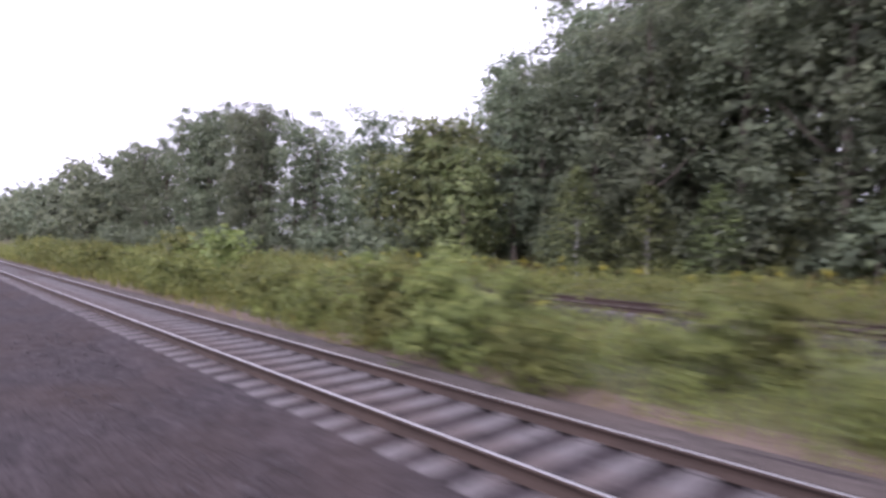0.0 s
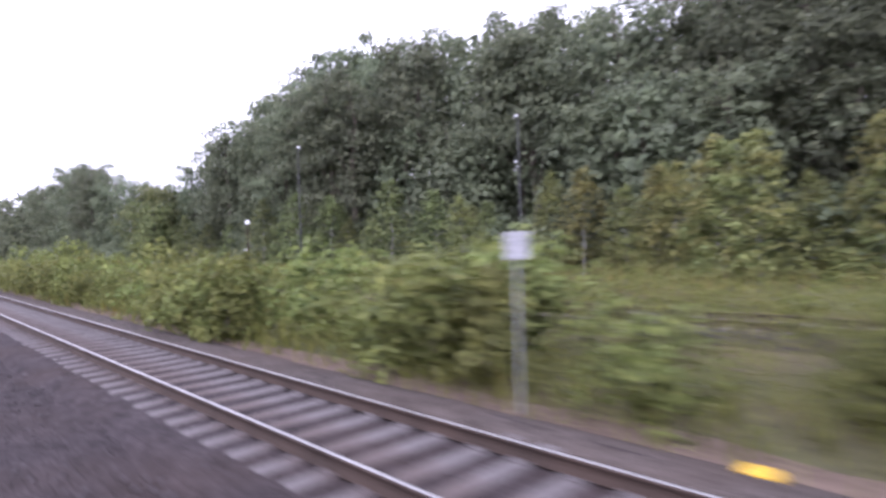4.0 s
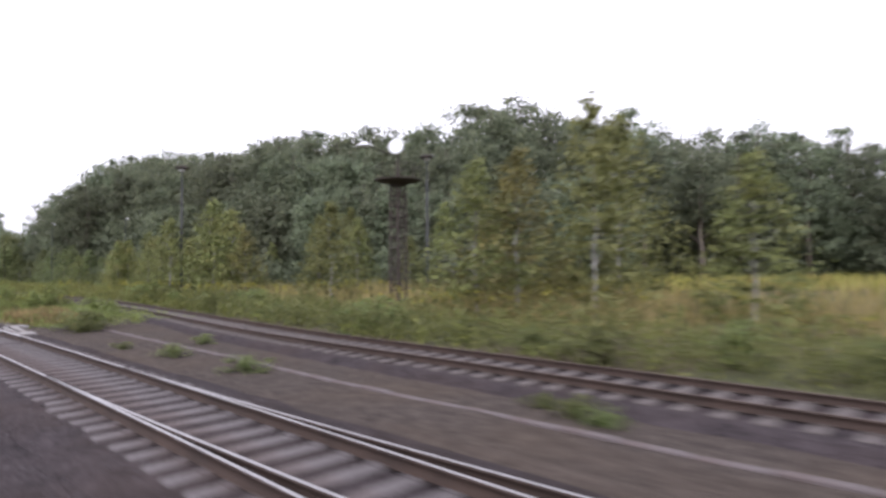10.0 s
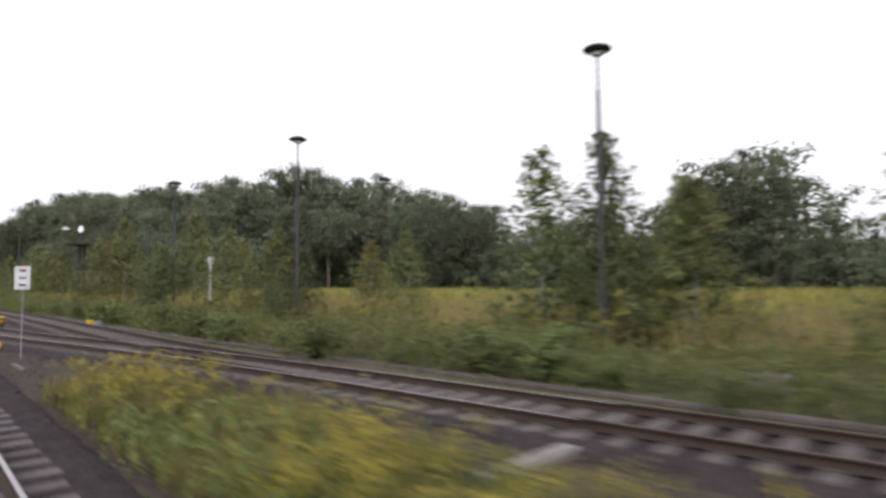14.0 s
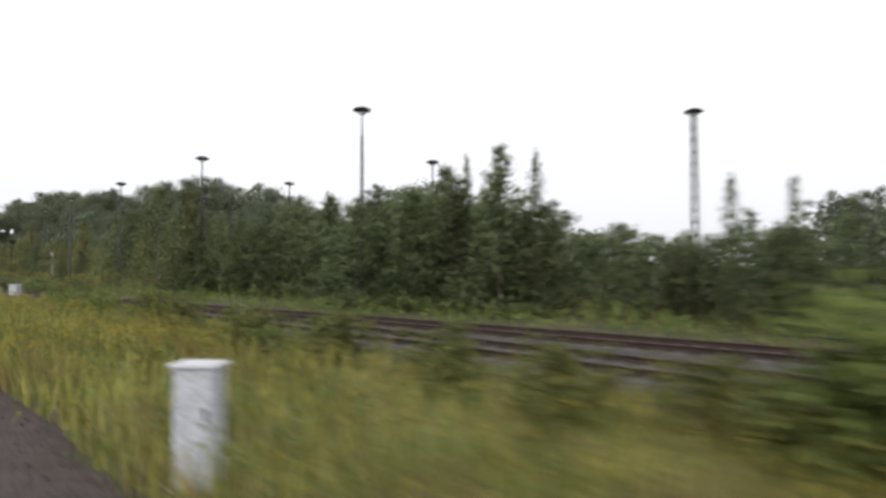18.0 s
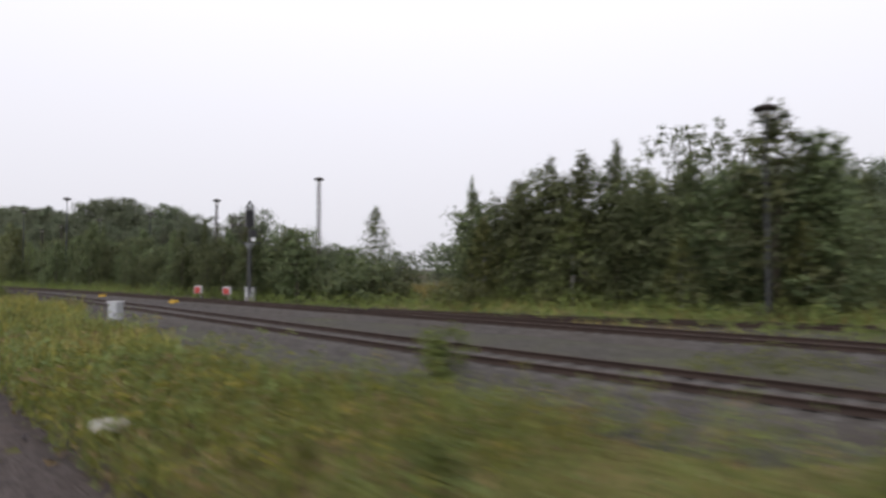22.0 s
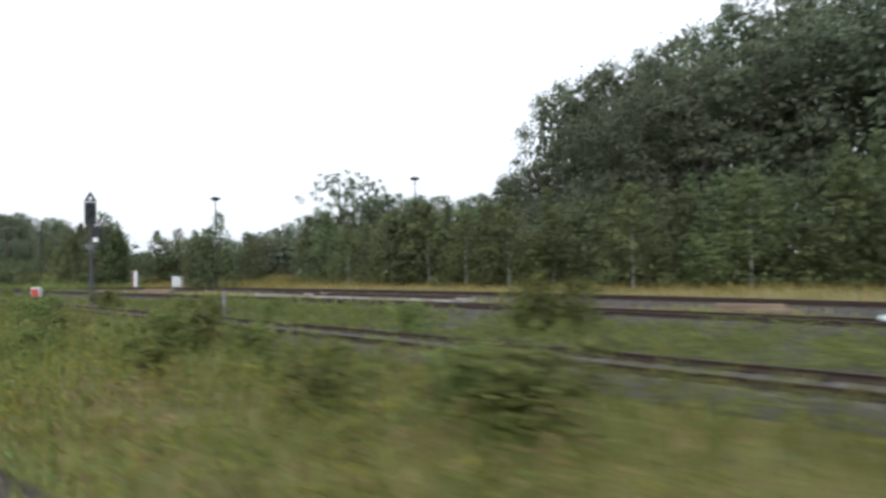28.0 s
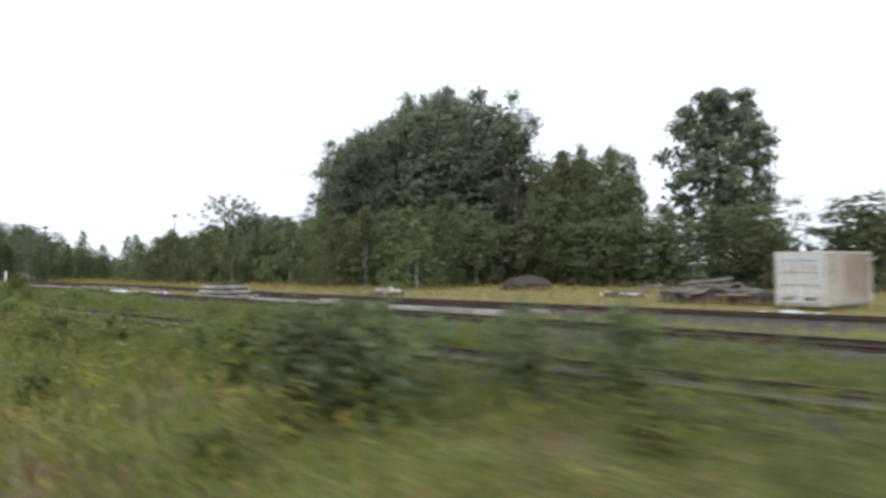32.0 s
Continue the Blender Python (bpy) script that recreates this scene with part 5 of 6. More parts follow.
def street_lamp(x, y, top, reach):
    z0 = ground_z(x, y)
    h = top - z0
    ob = thing("street_lamp", pose(x, y, z0, 0, 0, 140), "slender grey lamp post with a pale lamp head against the forest", "street lamp", "grey lamp posts")
    part("pole", tube(bmesh.new(), (0, 0, -0.1), (0, 0, h), 0.085, 0.05, 8), MAST_STEEL, ob)
    part("arm", tube(bmesh.new(), (0, 0, h - 0.05), (reach, 0, h + 0.1), 0.04, 0.03, 6), MAST_STEEL, ob)
    bm = box(bmesh.new(), reach - 0.1, reach + 0.65, -0.17, 0.17, h + 0.02, h + 0.18, 0.05)
    head = part("lamp_head", bm, LAMP_GLASS, ob, "pale lamp head")
    part("lamp_cover", box(bmesh.new(), reach, reach + 0.55, -0.12, 0.12, h - 0.03, h + 0.016, 0.02), WHITE, head)


for x, y, top in ((0.3, 31.6, 11.7), (23.4, 37.4, 11.6)):
    street_lamp(x, y, top, 0.5)


def floodlight_tower(x, y):
    z0 = ground_z(x, y)
    ob = thing("floodlight_tower", pose(x, y, z0), "dark rusted lattice tower with a round white floodlight and a platform", "light tower")
    h = 7.3 - z0
    for a, b in ((-1, -1), (1, -1), (1, 1), (-1, 1)):
        part("leg", tube(bmesh.new(), (a * 0.34, b * 0.34, -0.1), (a * 0.3, b * 0.3, h), 0.075, 0.07, 5), DARK_STEEL, ob)
    n = 13
    for k in range(n):
        z, w = (k + 0.5) * h / n, 0.31
        for c, d in (((-w, -w), (w, -w)), ((w, -w), (w, w)), ((w, w), (-w, w)), ((-w, w), (-w, -w))):
            part("cross_bar", tube(bmesh.new(), (*c, z), (*d, z), 0.05, 0.05, 4), DARK_STEEL, ob)
            part("diagonal", tube(bmesh.new(), (*c, z), (*d, z + h / n * 0.9), 0.035, 0.035, 4), DARK_STEEL, ob)
    bm = lathe(bmesh.new(), [(0.3, -0.25), (1.15, -0.05), (1.35, 0.0), (1.35, 0.06), (0.3, 0.08)], 18, (0, 0, h))
    part("platform", bm, DARK_STEEL, ob)
    bm = bmesh.new()
    for k in range(8):
        a, b = k * math.pi / 4, (k + 1) * math.pi / 4
        tube(bm, (1.28 * math.cos(a), 1.28 * math.sin(a), h), (1.28 * math.cos(a), 1.28 * math.sin(a), h + 0.85), 0.02, 0.02, 5)
        tube(bm, (1.28 * math.cos(a), 1.28 * math.sin(a), h + 0.85), (1.28 * math.cos(b), 1.28 * math.sin(b), h + 0.85), 0.02, 0.02, 5)
    part("handrail", bm, DARK_STEEL, ob)
    part("post", tube(bmesh.new(), (0, 0, h), (0, 0, h + 1.7), 0.07, 0.05, 8), DARK_STEEL, ob)
    q = Matrix.Translation((0.1, -0.2, h + 1.95)) @ Matrix.Rotation(radians(84), 4, Vector((0.87, 0.49, 0)))
    bm = lathe(bmesh.new(), [(0.1, -0.35), (0.3, -0.2), (0.44, 0.0), (0.46, 0.06)], 18)
    bmesh.ops.transform(bm, matrix=q, verts=bm.verts)
    lamp = part("floodlight", bm, GALV, ob)
    bm = lathe(bmesh.new(), [(0.43, 0.065), (0.35, 0.09), (0.1, 0.11)], 18)
    bmesh.ops.transform(bm, matrix=q, verts=bm.verts)
    part("lens", bm, LAMP_GLASS, lamp, "round white floodlight lens")
    part("lamp_arm", tube(bmesh.new(), (0, 0, h + 1.4), (-1.0, -1.5, h + 2.0), 0.04, 0.03, 6), DARK_STEEL, ob)
    bm = lathe(bmesh.new(), [(0.5, -0.06), (0.46, 0.0), (0.2, 0.12), (0.06, 0.2)], 16, (-1.05, -1.6, h + 2.0))
    part("lamp_shade", bm, LAMP_GLASS, ob, "pale flat lamp shade")


floodlight_tower(110.8, 23.6)


def lamp_post(x, y, top):
    z0 = ground_z(x, y)
    h = top - z0
    ob = thing("lamp_post", pose(x, y, z0), "low white post with a funnel-shaped lamp", "lamp post")
    part("post", tube(bmesh.new(), (0, 0, -0.1), (0, 0, h - 0.55), 0.1, 0.08, 10), GREY_BOX, ob)
    part("funnel", lathe(bmesh.new(), [(0.1, -0.6), (0.17, -0.35), (0.28, -0.1), (0.27, 0.0), (0.1, 0.05)], 14, (0, 0, h)), WHITE, ob)
    part("cap", lathe(bmesh.new(), [(0.3, 0.02), (0.3, 0.07), (0.1, 0.14)], 14, (0, 0, h)), GALV, ob)


lamp_post(148.05, 22.8, 4.3)
ob = thing("signal_lamp_post", pose(15.8, 18.6, ground_z(16.1, 18.6)), "thin rusty post with a pale flat lamp on top", "lamp post")
part("post", tube(bmesh.new(), (0, 0, -0.1), (0, 0, 4.1), 0.06, 0.05, 8), RAIL_RUST, ob)
part("lamp", lathe(bmesh.new(), [(0.11, 4.02), (0.16, 4.1), (0.14, 4.2), (0.05, 4.28)], 14), LAMP_GLASS, ob)
part("side_lamp", box(bmesh.new(), -0.45, -0.2, -0.08, 0.08, 2.3, 2.4, 0.03), LAMP_GLASS, ob)
part("side_arm", tube(bmesh.new(), (-0.2, 0, 2.33), (0, 0, 2.33), 0.02, 0.02, 5), RAIL_RUST, ob)


# ---- signals ----
def main_signal(x, y, top, turn_z, label, cage):
    z0 = -0.35
    ob = thing("railway_signal", pose(x, y, z0, 0, 0, turn_z), label, "railway signal", "light signals")
    h = top - z0
    part("mast", tube(bmesh.new(), (0, 0, -0.1), (0, 0, h - 1.0), 0.1, 0.085, 10), MAST_STEEL, ob, "grey steel mast")
    bm = bmesh.new()
    box(bm, -0.28, 0.28, -0.28, 0.28, -0.1, 0.35, 0.03)
    part("foundation", bm, CONCRETE, ob)
    # main screen
    screen = part("screen", box(bmesh.new(), -0.3, 0.3, -0.2, -0.16, h - 2.0, h - 0.62, 0.04), BLACK, ob, "black signal screen with a pale rim")
    bm = bmesh.new()
    for a, b, c, d in ((-0.34, -0.305, h - 2.03, h - 0.59), (0.305, 0.34, h - 2.03, h - 0.59)):
        box(bm, a, b, -0.205, -0.165, c, d)
    box(bm, -0.305, 0.305, -0.205, -0.165, h - 0.615, h - 0.57)
    part("rim", bm, WHITE, screen)
    for dx, dz in ((-0.13, 1.55), (0.13, 1.55), (0.0, 1.2), (-0.13, 0.95)):
        bm = lathe(bmesh.new(), [(0.1, 0), (0.1, 0.16), (0.085, 0.17)], 12)
        bmesh.ops.transform(bm, matrix=Matrix.Translation((dx, -0.2, h - 2.35 + dz)) @ Matrix.Rotation(radians(90), 4, "X"), verts=bm.verts)
        part("signal_lamp", bm, BLACK, screen)
    # triangle sign on top
    bm = bmesh.new()
    pts = [(-0.36, 0.0), (0.36, 0.0), (0.0, 0.62)]
    lo = [bm.verts.new((a, -0.2, h - 0.55 + b)) for a, b in pts]
    hi = [bm.verts.new((a, -0.16, h - 0.55 + b)) for a, b in pts]
    bm.faces.new(lo), bm.faces.new(hi[::-1])
    for k in range(3):
        bm.faces.new((lo[k], hi[k], hi[(k + 1) % 3], lo[(k + 1) % 3]))
    tri = part("triangle_sign", bm, BLACK, ob, "black triangular speed sign")
    part("sign_mark", box(bmesh.new(), -0.08, 0.08, -0.208, -0.202, h - 0.48, h - 0.24), LAMP_GLASS, tri)
    # lower screen with a lit lamp housing
    part("lower_screen", box(bmesh.new(), 0.05, 0.55, -0.2, -0.14, h - 2.75, h - 2.15, 0.03), BLACK, ob)
    part("number_box", box(bmesh.new(), 0.12, 0.4, -0.22, -0.14, h - 3.05, h - 2.8, 0.02), LAMP_GLASS, ob, "small pale indicator box")
    # service platform and cage
    part("platform", box(bmesh.new(), -0.6, 0.85, -0.1, 0.7, h - 3.2, h - 3.13, 0.01), MAST_STEEL, ob)
    part("platform_bracket", lathe(bmesh.new(), [(0.1, -0.5), (0.35, -0.12), (0.4, 0.0)], 10, (0, 0.1, h - 3.2)), GALV, ob)
    bm = bmesh.new()
    for z in (h - 2.35, h - 1.8, h - 1.25) if cage else ():
        for c, d in (((-1.3, 0.0), (-1.3, 0.75)), ((-1.3, 0.75), (0.1, 0.75)), ((-1.3, 0.0), (-0.1, 0.0))):
            tube(bm, (*c, z), (*d, z), 0.024, 0.024, 5)
    for c in ((-1.3, 0.0), (-1.3, 0.75), (-0.7, 0.0), (-0.7, 0.75), (-0.1, 0.75)) if cage else ():
        tube(bm, (*c, h - 3.1 if c[0] > -0.8 else h - 2.35), (*c, h - 1.25), 0.022, 0.022, 5)
    for c in ((-0.55, 0.65), (0.8, 0.65), (0.8, -0.05), (-0.55, 0.0)):
        tube(bm, (*c, h - 3.13), (*c, h - 2.15), 0.018, 0.018, 5)
    for c, d in (((-0.55, 0.65), (0.8, 0.65)), ((0.8, 0.65), (0.8, -0.05)), ((-0.55, 0.0), (-0.55, 0.65))):
        for z in (h - 2.15, h - 2.6):
            tube(bm, (*c, z), (*d, z), 0.016, 0.016, 5)
    part("guard_rail", bm, DARK_STEEL, ob)
    bm = bmesh.new()
    for k in range(int((h - 3.3) / 0.3)):
        tube(bm, (-0.16, 0.2, 0.4 + 0.3 * k), (0.16, 0.2, 0.4 + 0.3 * k), 0.014, 0.014, 4)
    for s in (-0.16, 0.16):
        tube(bm, (s, 0.2, 0.2), (s, 0.2, h - 3.15), 0.018, 0.018, 5)
    part("ladder", bm, MAST_STEEL, ob)


main_signal(283.6, 21.9, 7.3, 62, "tall light signal with black triangle sign and railed cage", True)
main_signal(370.6, 13.6, 6.95, 62, "tall light signal with a black triangle sign beside tracks", False)


def shunting_signal(x, y, z1, label):
    ob = thing("shunting_signal", pose(x, y, -0.35, 0, 0, 40), label, "railway signal", "low shunting signals")
    h = z1 + 0.35
    part("stand", tube(bmesh.new(), (0.3, 0.35, -0.05), (0, 0, h - 0.5), 0.05, 0.04, 7), GALV, ob)
    body = part("box", box(bmesh.new(), -0.28, 0.28, -0.16, 0.16, h - 0.56, h, 0.04), WHITE, ob, "white signal box")
    part("red_field", box(bmesh.new(), -0.22, 0.22, -0.175, -0.162, h - 0.53, h - 0.08, 0.004), RED, body)


shunting_signal(280.4, 19.4, 0.85, "low red and white shunting signal beside a yard track")
shunting_signal(284.3, 19.8, 0.85, "low red and white shunting signal beside a yard track")
shunting_signal(369.4, 11.0, 1.2, "low red and white shunting signal in the weeds")


def cabinet(name, x, y, w, d, z0, z1, rz, label, legs=0.0, material=None):
    material = material or GREY_BOX
    ob = thing(name, pose(x, y, z0, 0, 0, rz), label, "cabinet")
    h = z1 - z0
    body = part("body", box(bmesh.new(), -w / 2, w / 2, -d / 2, d / 2, legs, h - 0.05, 0.015), material, ob)
    part("roof", box(bmesh.new(), -w / 2 - 0.04, w / 2 + 0.04, -d / 2 - 0.05, d / 2 + 0.04, h - 0.05, h, 0.012), WHITE, ob)
    door = part("door", box(bmesh.new(), -w / 2 + 0.04, w / 2 - 0.04, -d / 2 - 0.018, -d / 2 - 0.003, legs + 0.06, h - 0.1, 0.006), material, ob)
    part("handle", box(bmesh.new(), w / 2 - 0.12, w / 2 - 0.08, -d / 2 - 0.04, -d / 2 - 0.019, h * 0.55, h * 0.55 + 0.14, 0.006), DARK_STEEL, door)
    if legs:
        for s in (-1, 1):
            part("leg", box(bmesh.new(), s * (w / 2 - 0.1) - 0.035, s * (w / 2 - 0.1) + 0.035, -0.06, 0.06, -0.1, legs), GALV, ob)
    else:
        part("plinth", box(bmesh.new(), -w / 2 - 0.03, w / 2 + 0.03, -d / 2 - 0.03, d / 2 + 0.03, -0.15, -0.002, 0.02), CONCRETE, ob)
    return ob


cabinet("cable_cabinet", 252.6, 2.75, 0.5, 0.32, -0.4, 1.02, 42, "tall pale grey cable cabinet on the grassy bank")
cabinet("switch_cabinet", 212.5, 7.5, 0.62, 0.36, -0.42, 0.98, 35, "pale grey switch cabinet on legs in the goldenrod", 0.72)
cabinet("switch_cabinet", 300.5, 7.4, 0.42, 0.34, -0.42, 0.88, 30, "pale grey switch cabinet on legs in the grass", 0.6)
cabinet("relay_cabinet", 283.0, 22.3, 0.7, 0.4, -0.38, 0.75, 45, "white relay cabinet beside the signal mast", material=WHITE)
cabinet("relay_box", 337.6, 34.2, 1.1, 0.9, -0.4, 1.2, 40, "square white box standing in dry grass", material=WHITE)


def gate_post(x, y):
    ob = thing("marker_post", pose(x, y, -0.4, 0, 0, 40), "white board on a rusty brown post beside the siding", "post")
    part("post", tube(bmesh.new(), (-0.3, 0, -0.1), (-0.3, 0, 2.2), 0.1, 0.08, 8), RUST, ob, "rusty brown post")
    part("board", box(bmesh.new(), -0.16, 0.34, -0.05, 0.05, 0.35, 2.35, 0.015), WHITE, ob)
    part("cap", box(bmesh.new(), -0.5, -0.1, -0.16, 0.16, 2.2, 2.4, 0.03), CONCRETE, ob)
    part("crossbar", box(bmesh.new(), 0.0, 0.5, -0.03, 0.03, 2.6, 2.66), RUST, ob)
    part("crossbar_stay", box(bmesh.new(), 0.1, 0.16, -0.03, 0.03, 2.3, 2.6), RUST, ob)


gate_post(331.8, 31.4)


def sign_board(x, y, rz, w, z0, z1, foot, label, bars, face=None):
    ob = thing("trackside_sign", pose(x, y, foot, 0, 0, rz), label, "sign")
    part("post", tube(bmesh.new(), (0, 0.03, -0.1), (0, 0.03, z1 - foot - 0.05), 0.02, 0.02, 8), GALV, ob)
    board = part("board", box(bmesh.new(), -w / 2, w / 2, -0.02, 0.0, z0 - foot, z1 - foot, 0.008), face or WHITE, ob)
    for k, (a, b, m) in enumerate(bars):
        part("bar", box(bmesh.new(), -w * 0.18, w * 0.24, -0.027, -0.021, z0 - foot + a, z0 - foot + b), m, board)
    return ob


sign_board(171.3, 5.2, 42, 0.56, 2.02, 2.82, -0.4, "white trackside board with three dark bars on a thin post", [(0.12, 0.19, BLACK), (0.38, 0.43, BLACK), (0.62, 0.67, BLACK), (0.676, 0.71, RED)])
sign_board(47.75, 7.2, 46, 0.34, 1.82, 2.22, -0.4, "pale grey box-shaped board on a post above the shrubs", [(0.05, 0.08, GALV), (0.33, 0.36, GALV)], GREY_BOARD)


def rear_board(x, y):
    ob = thing("signal_board", pose(x, y, -0.4, 0, 0, 44), "dark grey back of a signal board close beside the line", "signal board")
    part("post", tube(bmesh.new(), (0, 0.05, -0.1), (0, 0.05, 2.45), 0.05, 0.05, 8), GALV, ob)
    part("panel", box(bmesh.new(), -0.4, 0.4, -0.03, 0.02, 2.45, 3.55, 0.03), DARK_STEEL, ob)
    part("upper_bracket", box(bmesh.new(), 0.0, 0.12, -0.03, 0.02, 3.55, 3.66, 0.02), DARK_STEEL, ob)
    part("white_strip", box(bmesh.new(), -0.42, 0.42, -0.04, 0.03, 2.39, 2.447, 0.005), WHITE, ob)
    part("red_strip", box(bmesh.new(), -0.13, 0.13, -0.04, 0.03, 2.28, 2.385, 0.005), RED, ob)


rear_board(148.4, 2.3)


def yellow_box(x, y, l, w, h, rz, label, striped=False, z0=-0.36):
    ob = thing("track_magnet", pose(x, y, z0, 0, 0, rz), label, "trackside box", "yellow trackside boxes")
    part("housing", box(bmesh.new(), -l / 2, l / 2, -w / 2, w / 2, 0.06, h, 0.035), YELLOW, ob)
    part("base", box(bmesh.new(), -l / 2 + 0.05, l / 2 - 0.05, -w / 2 + 0.03, w / 2 - 0.03, -0.25, 0.06), GALV, ob)
    part("end_plate", box(bmesh.new(), -l / 2 - 0.012, -l / 2 - 0.002, -w / 2 + 0.04, w / 2 - 0.04, 0.1, h - 0.05), LAMP_GLASS, ob)
    if striped:
        for k in range(3):
            part("stripe", box(bmesh.new(), -0.035, 0.035, -w / 2 - 0.008, -w / 2 - 0.002, 0.08, h - 0.03, 0, Matrix.Translation((-l / 2 + l * (k + 0.6) / 3.2, 0, 0)) @ Matrix.Rotation(radians(0), 4, "Y")), BLACK, ob)


for x, y, l, w, h, rz, st in ((51.1, 6.72, 0.34, 0.24, 0.18, 4, 0), (166.4, 5.35, 0.42, 0.34, 0.26, 10, 0), (167.3, 5.15, 0.42, 0.34, 0.26, 10, 0), (153.6, 12.4, 0.42, 0.34, 0.34, 0, 0), (201.0, 15.9, 0.5, 0.34, 0.3, 0, 0), (202.4, 16.2, 0.42, 0.3, 0.24, 0, 0), (269.2, 16.0, 0.6, 0.4, 0.32, 10, 0), (282.9, 16.6, 0.62, 0.4, 0.32, 10, 0), (66.8, 6.7, 0.36, 0.26, 0.2, 4, 0)):
    yellow_box(x, y, l, w, h, rz, "yellow trackside box lying beside the rails", st)


def point_lever(x, y, z0):
    """Hand lever of a pair of points: a tilted striped weight on a low bearing block."""
    ob = thing("point_lever", pose(x, y, z0, 0, 0, 25), "yellow-and-black weighted point lever on gravel", "point lever")
    part("bearing_block", box(bmesh.new(), -0.3, 0.2, -0.16, 0.16, -0.1, 0.13, 0.02), DARK_STEEL, ob)
    for dx, high in ((-0.14, 0.42), (0.13, 0.46)):
        slope = Matrix.Translation((dx, 0, 0.1)) @ Matrix.Rotation(radians(24), 4, "Y")
        weight = part("weight", box(bmesh.new(), -0.1, 0.1, -0.15, 0.15, 0.0, high, 0.04, slope), YELLOW, ob)
        part("stripe", box(bmesh.new(), -0.104, 0.104, -0.154, 0.154, high - 0.1, high - 0.02, 0.01, slope), BLACK, weight)
        part("stripe", box(bmesh.new(), -0.104, 0.104, -0.154, 0.154, 0.06, 0.12, 0.01, slope), BLACK, weight)
    part("rod", tube(bmesh.new(), (0.15, 0.05, 0.12), (1.15, 0.2, 0.1), 0.02, 0.02, 7), RAIL_RUST, ob)


point_lever(151.9, 8.0, -0.2)


# ---- concrete pieces by the crossover ----
def slab(x, y, l, w, h, rz, label, z0=-0.36, material=None, tilt=0.0, name="concrete_slab", category="slab"):
    bm = box(bmesh.new(), -l / 2, l / 2, -w / 2, w / 2, 0, h, min(0.02, h * 0.2))
    me = bpy.data.meshes.new(name)
    bm.to_mesh(me)
    bm.free()
    ob = meshed(name, me, material or CONCRETE)
    ob.matrix_basis = pose(x, y, z0, tilt, tilt * 0.6, rz)
    return tagged(ob, label, category)


slab(103.2, 6.35, 0.8, 0.5, 0.16, 3, "flat pale concrete slab beside the rails")
slab(104.5, 6.75, 0.7, 0.45, 0.2, 8, "pale concrete block beside the rails")
slab(108.6, 6.15, 1.1, 0.6, 0.2, -4, "flat pale concrete slab beside the rails")
slab(106.3, 6.35, 3.4, 0.17, 0.2, -3, "long pale concrete cable duct beside the rails", name="cable_duct", category="duct")
slab(106.4, 6.02, 3.4, 0.17, 0.2, -3, "long pale concrete cable duct beside the rails", name="cable_duct", category="duct")
for x, y in ((104.6, 4.7), (107.9, 4.6), (105.3, 3.0), (108.4, 3.05)):
    slab(x, y, 0.75, 0.5, 0.16, 2, "pale grey cover slab between the sleepers", -0.3, SLEEPER)
slab(191.35, 7.4, 3.0, 0.3, 0.14, 90, "pale concrete cable duct crossing the gravel", -0.34, name="cable_duct", category="duct")
slab(174.2, 4.6, 1.7, 0.14, 0.1, -2, "grey concrete kerb lying in the gravel", -0.36, SLEEPER, name="kerb_stone", category="kerb")
slab(155.8, 12.2, 0.45, 0.35, 0.36, 5, "small pale concrete block beside the old track")
slab(192.0, 15.2, 0.8, 0.5, 0.4, 0, "pale concrete block beside the far track")
slab(335.5, 15.6, 1.3, 0.6, 0.25, 5, "pale concrete slab on gravel")
slab(333.0, 16.4, 1.2, 0.6, 0.2, -8, "pale concrete slab on gravel")


# ---- storage area at the end of the yard ----
def stack(x, y, rz, n, l, w, h, label, material, name, category):
    """A stack of slabs or beams, each a part."""
    ob = thing(name, pose(x, y, -0.2, 0, 0, rz), label, category)
    for k in range(n):
        bm = box(bmesh.new(), -l / 2, l / 2, -w / 2, w / 2, 0, h, 0.015, Matrix.Translation((turn.gauss(0, l * 0.06), turn.gauss(0, 0.08), k * (h + 0.004))) @ Matrix.Rotation(turn.gauss(0, 0.03), 4, "Z"))
        part("slab" if material is CONCRETE else "beam", bm, material, ob)
    return ob


def track_panel(x, y, rz, layers, l, label):
    """Old track sections lying on the ground: pale sleepers with dark rails on top."""
    ob = thing("spare_track", pose(x, y, -0.34, 0, 0, rz), label, "spare track", "old track sections")
    for k in range(layers):
        z, n, shift = k * 0.4, int((l - 1.2 * k) / 0.45), turn.uniform(-0.3, 0.3)
        for i in range(n):
            part("sleeper", box(bmesh.new(), -0.15, 0.15, -1.25, 1.25, 0, 0.27, 0.02, Matrix.Translation((shift + (i - (n - 1) / 2) * 0.45, turn.gauss(0, 0.03), z)) @ Matrix.Rotation(turn.gauss(0, 0.02), 4, "Z")), PALE_CONCRETE, ob)
        for side in (-0.75, 0.75):
            part("rail", box(bmesh.new(), shift - n * 0.225, shift + n * 0.225, side - 0.04, side + 0.04, z + 0.272, z + 0.395, 0.012), RAIL_RUST, ob)


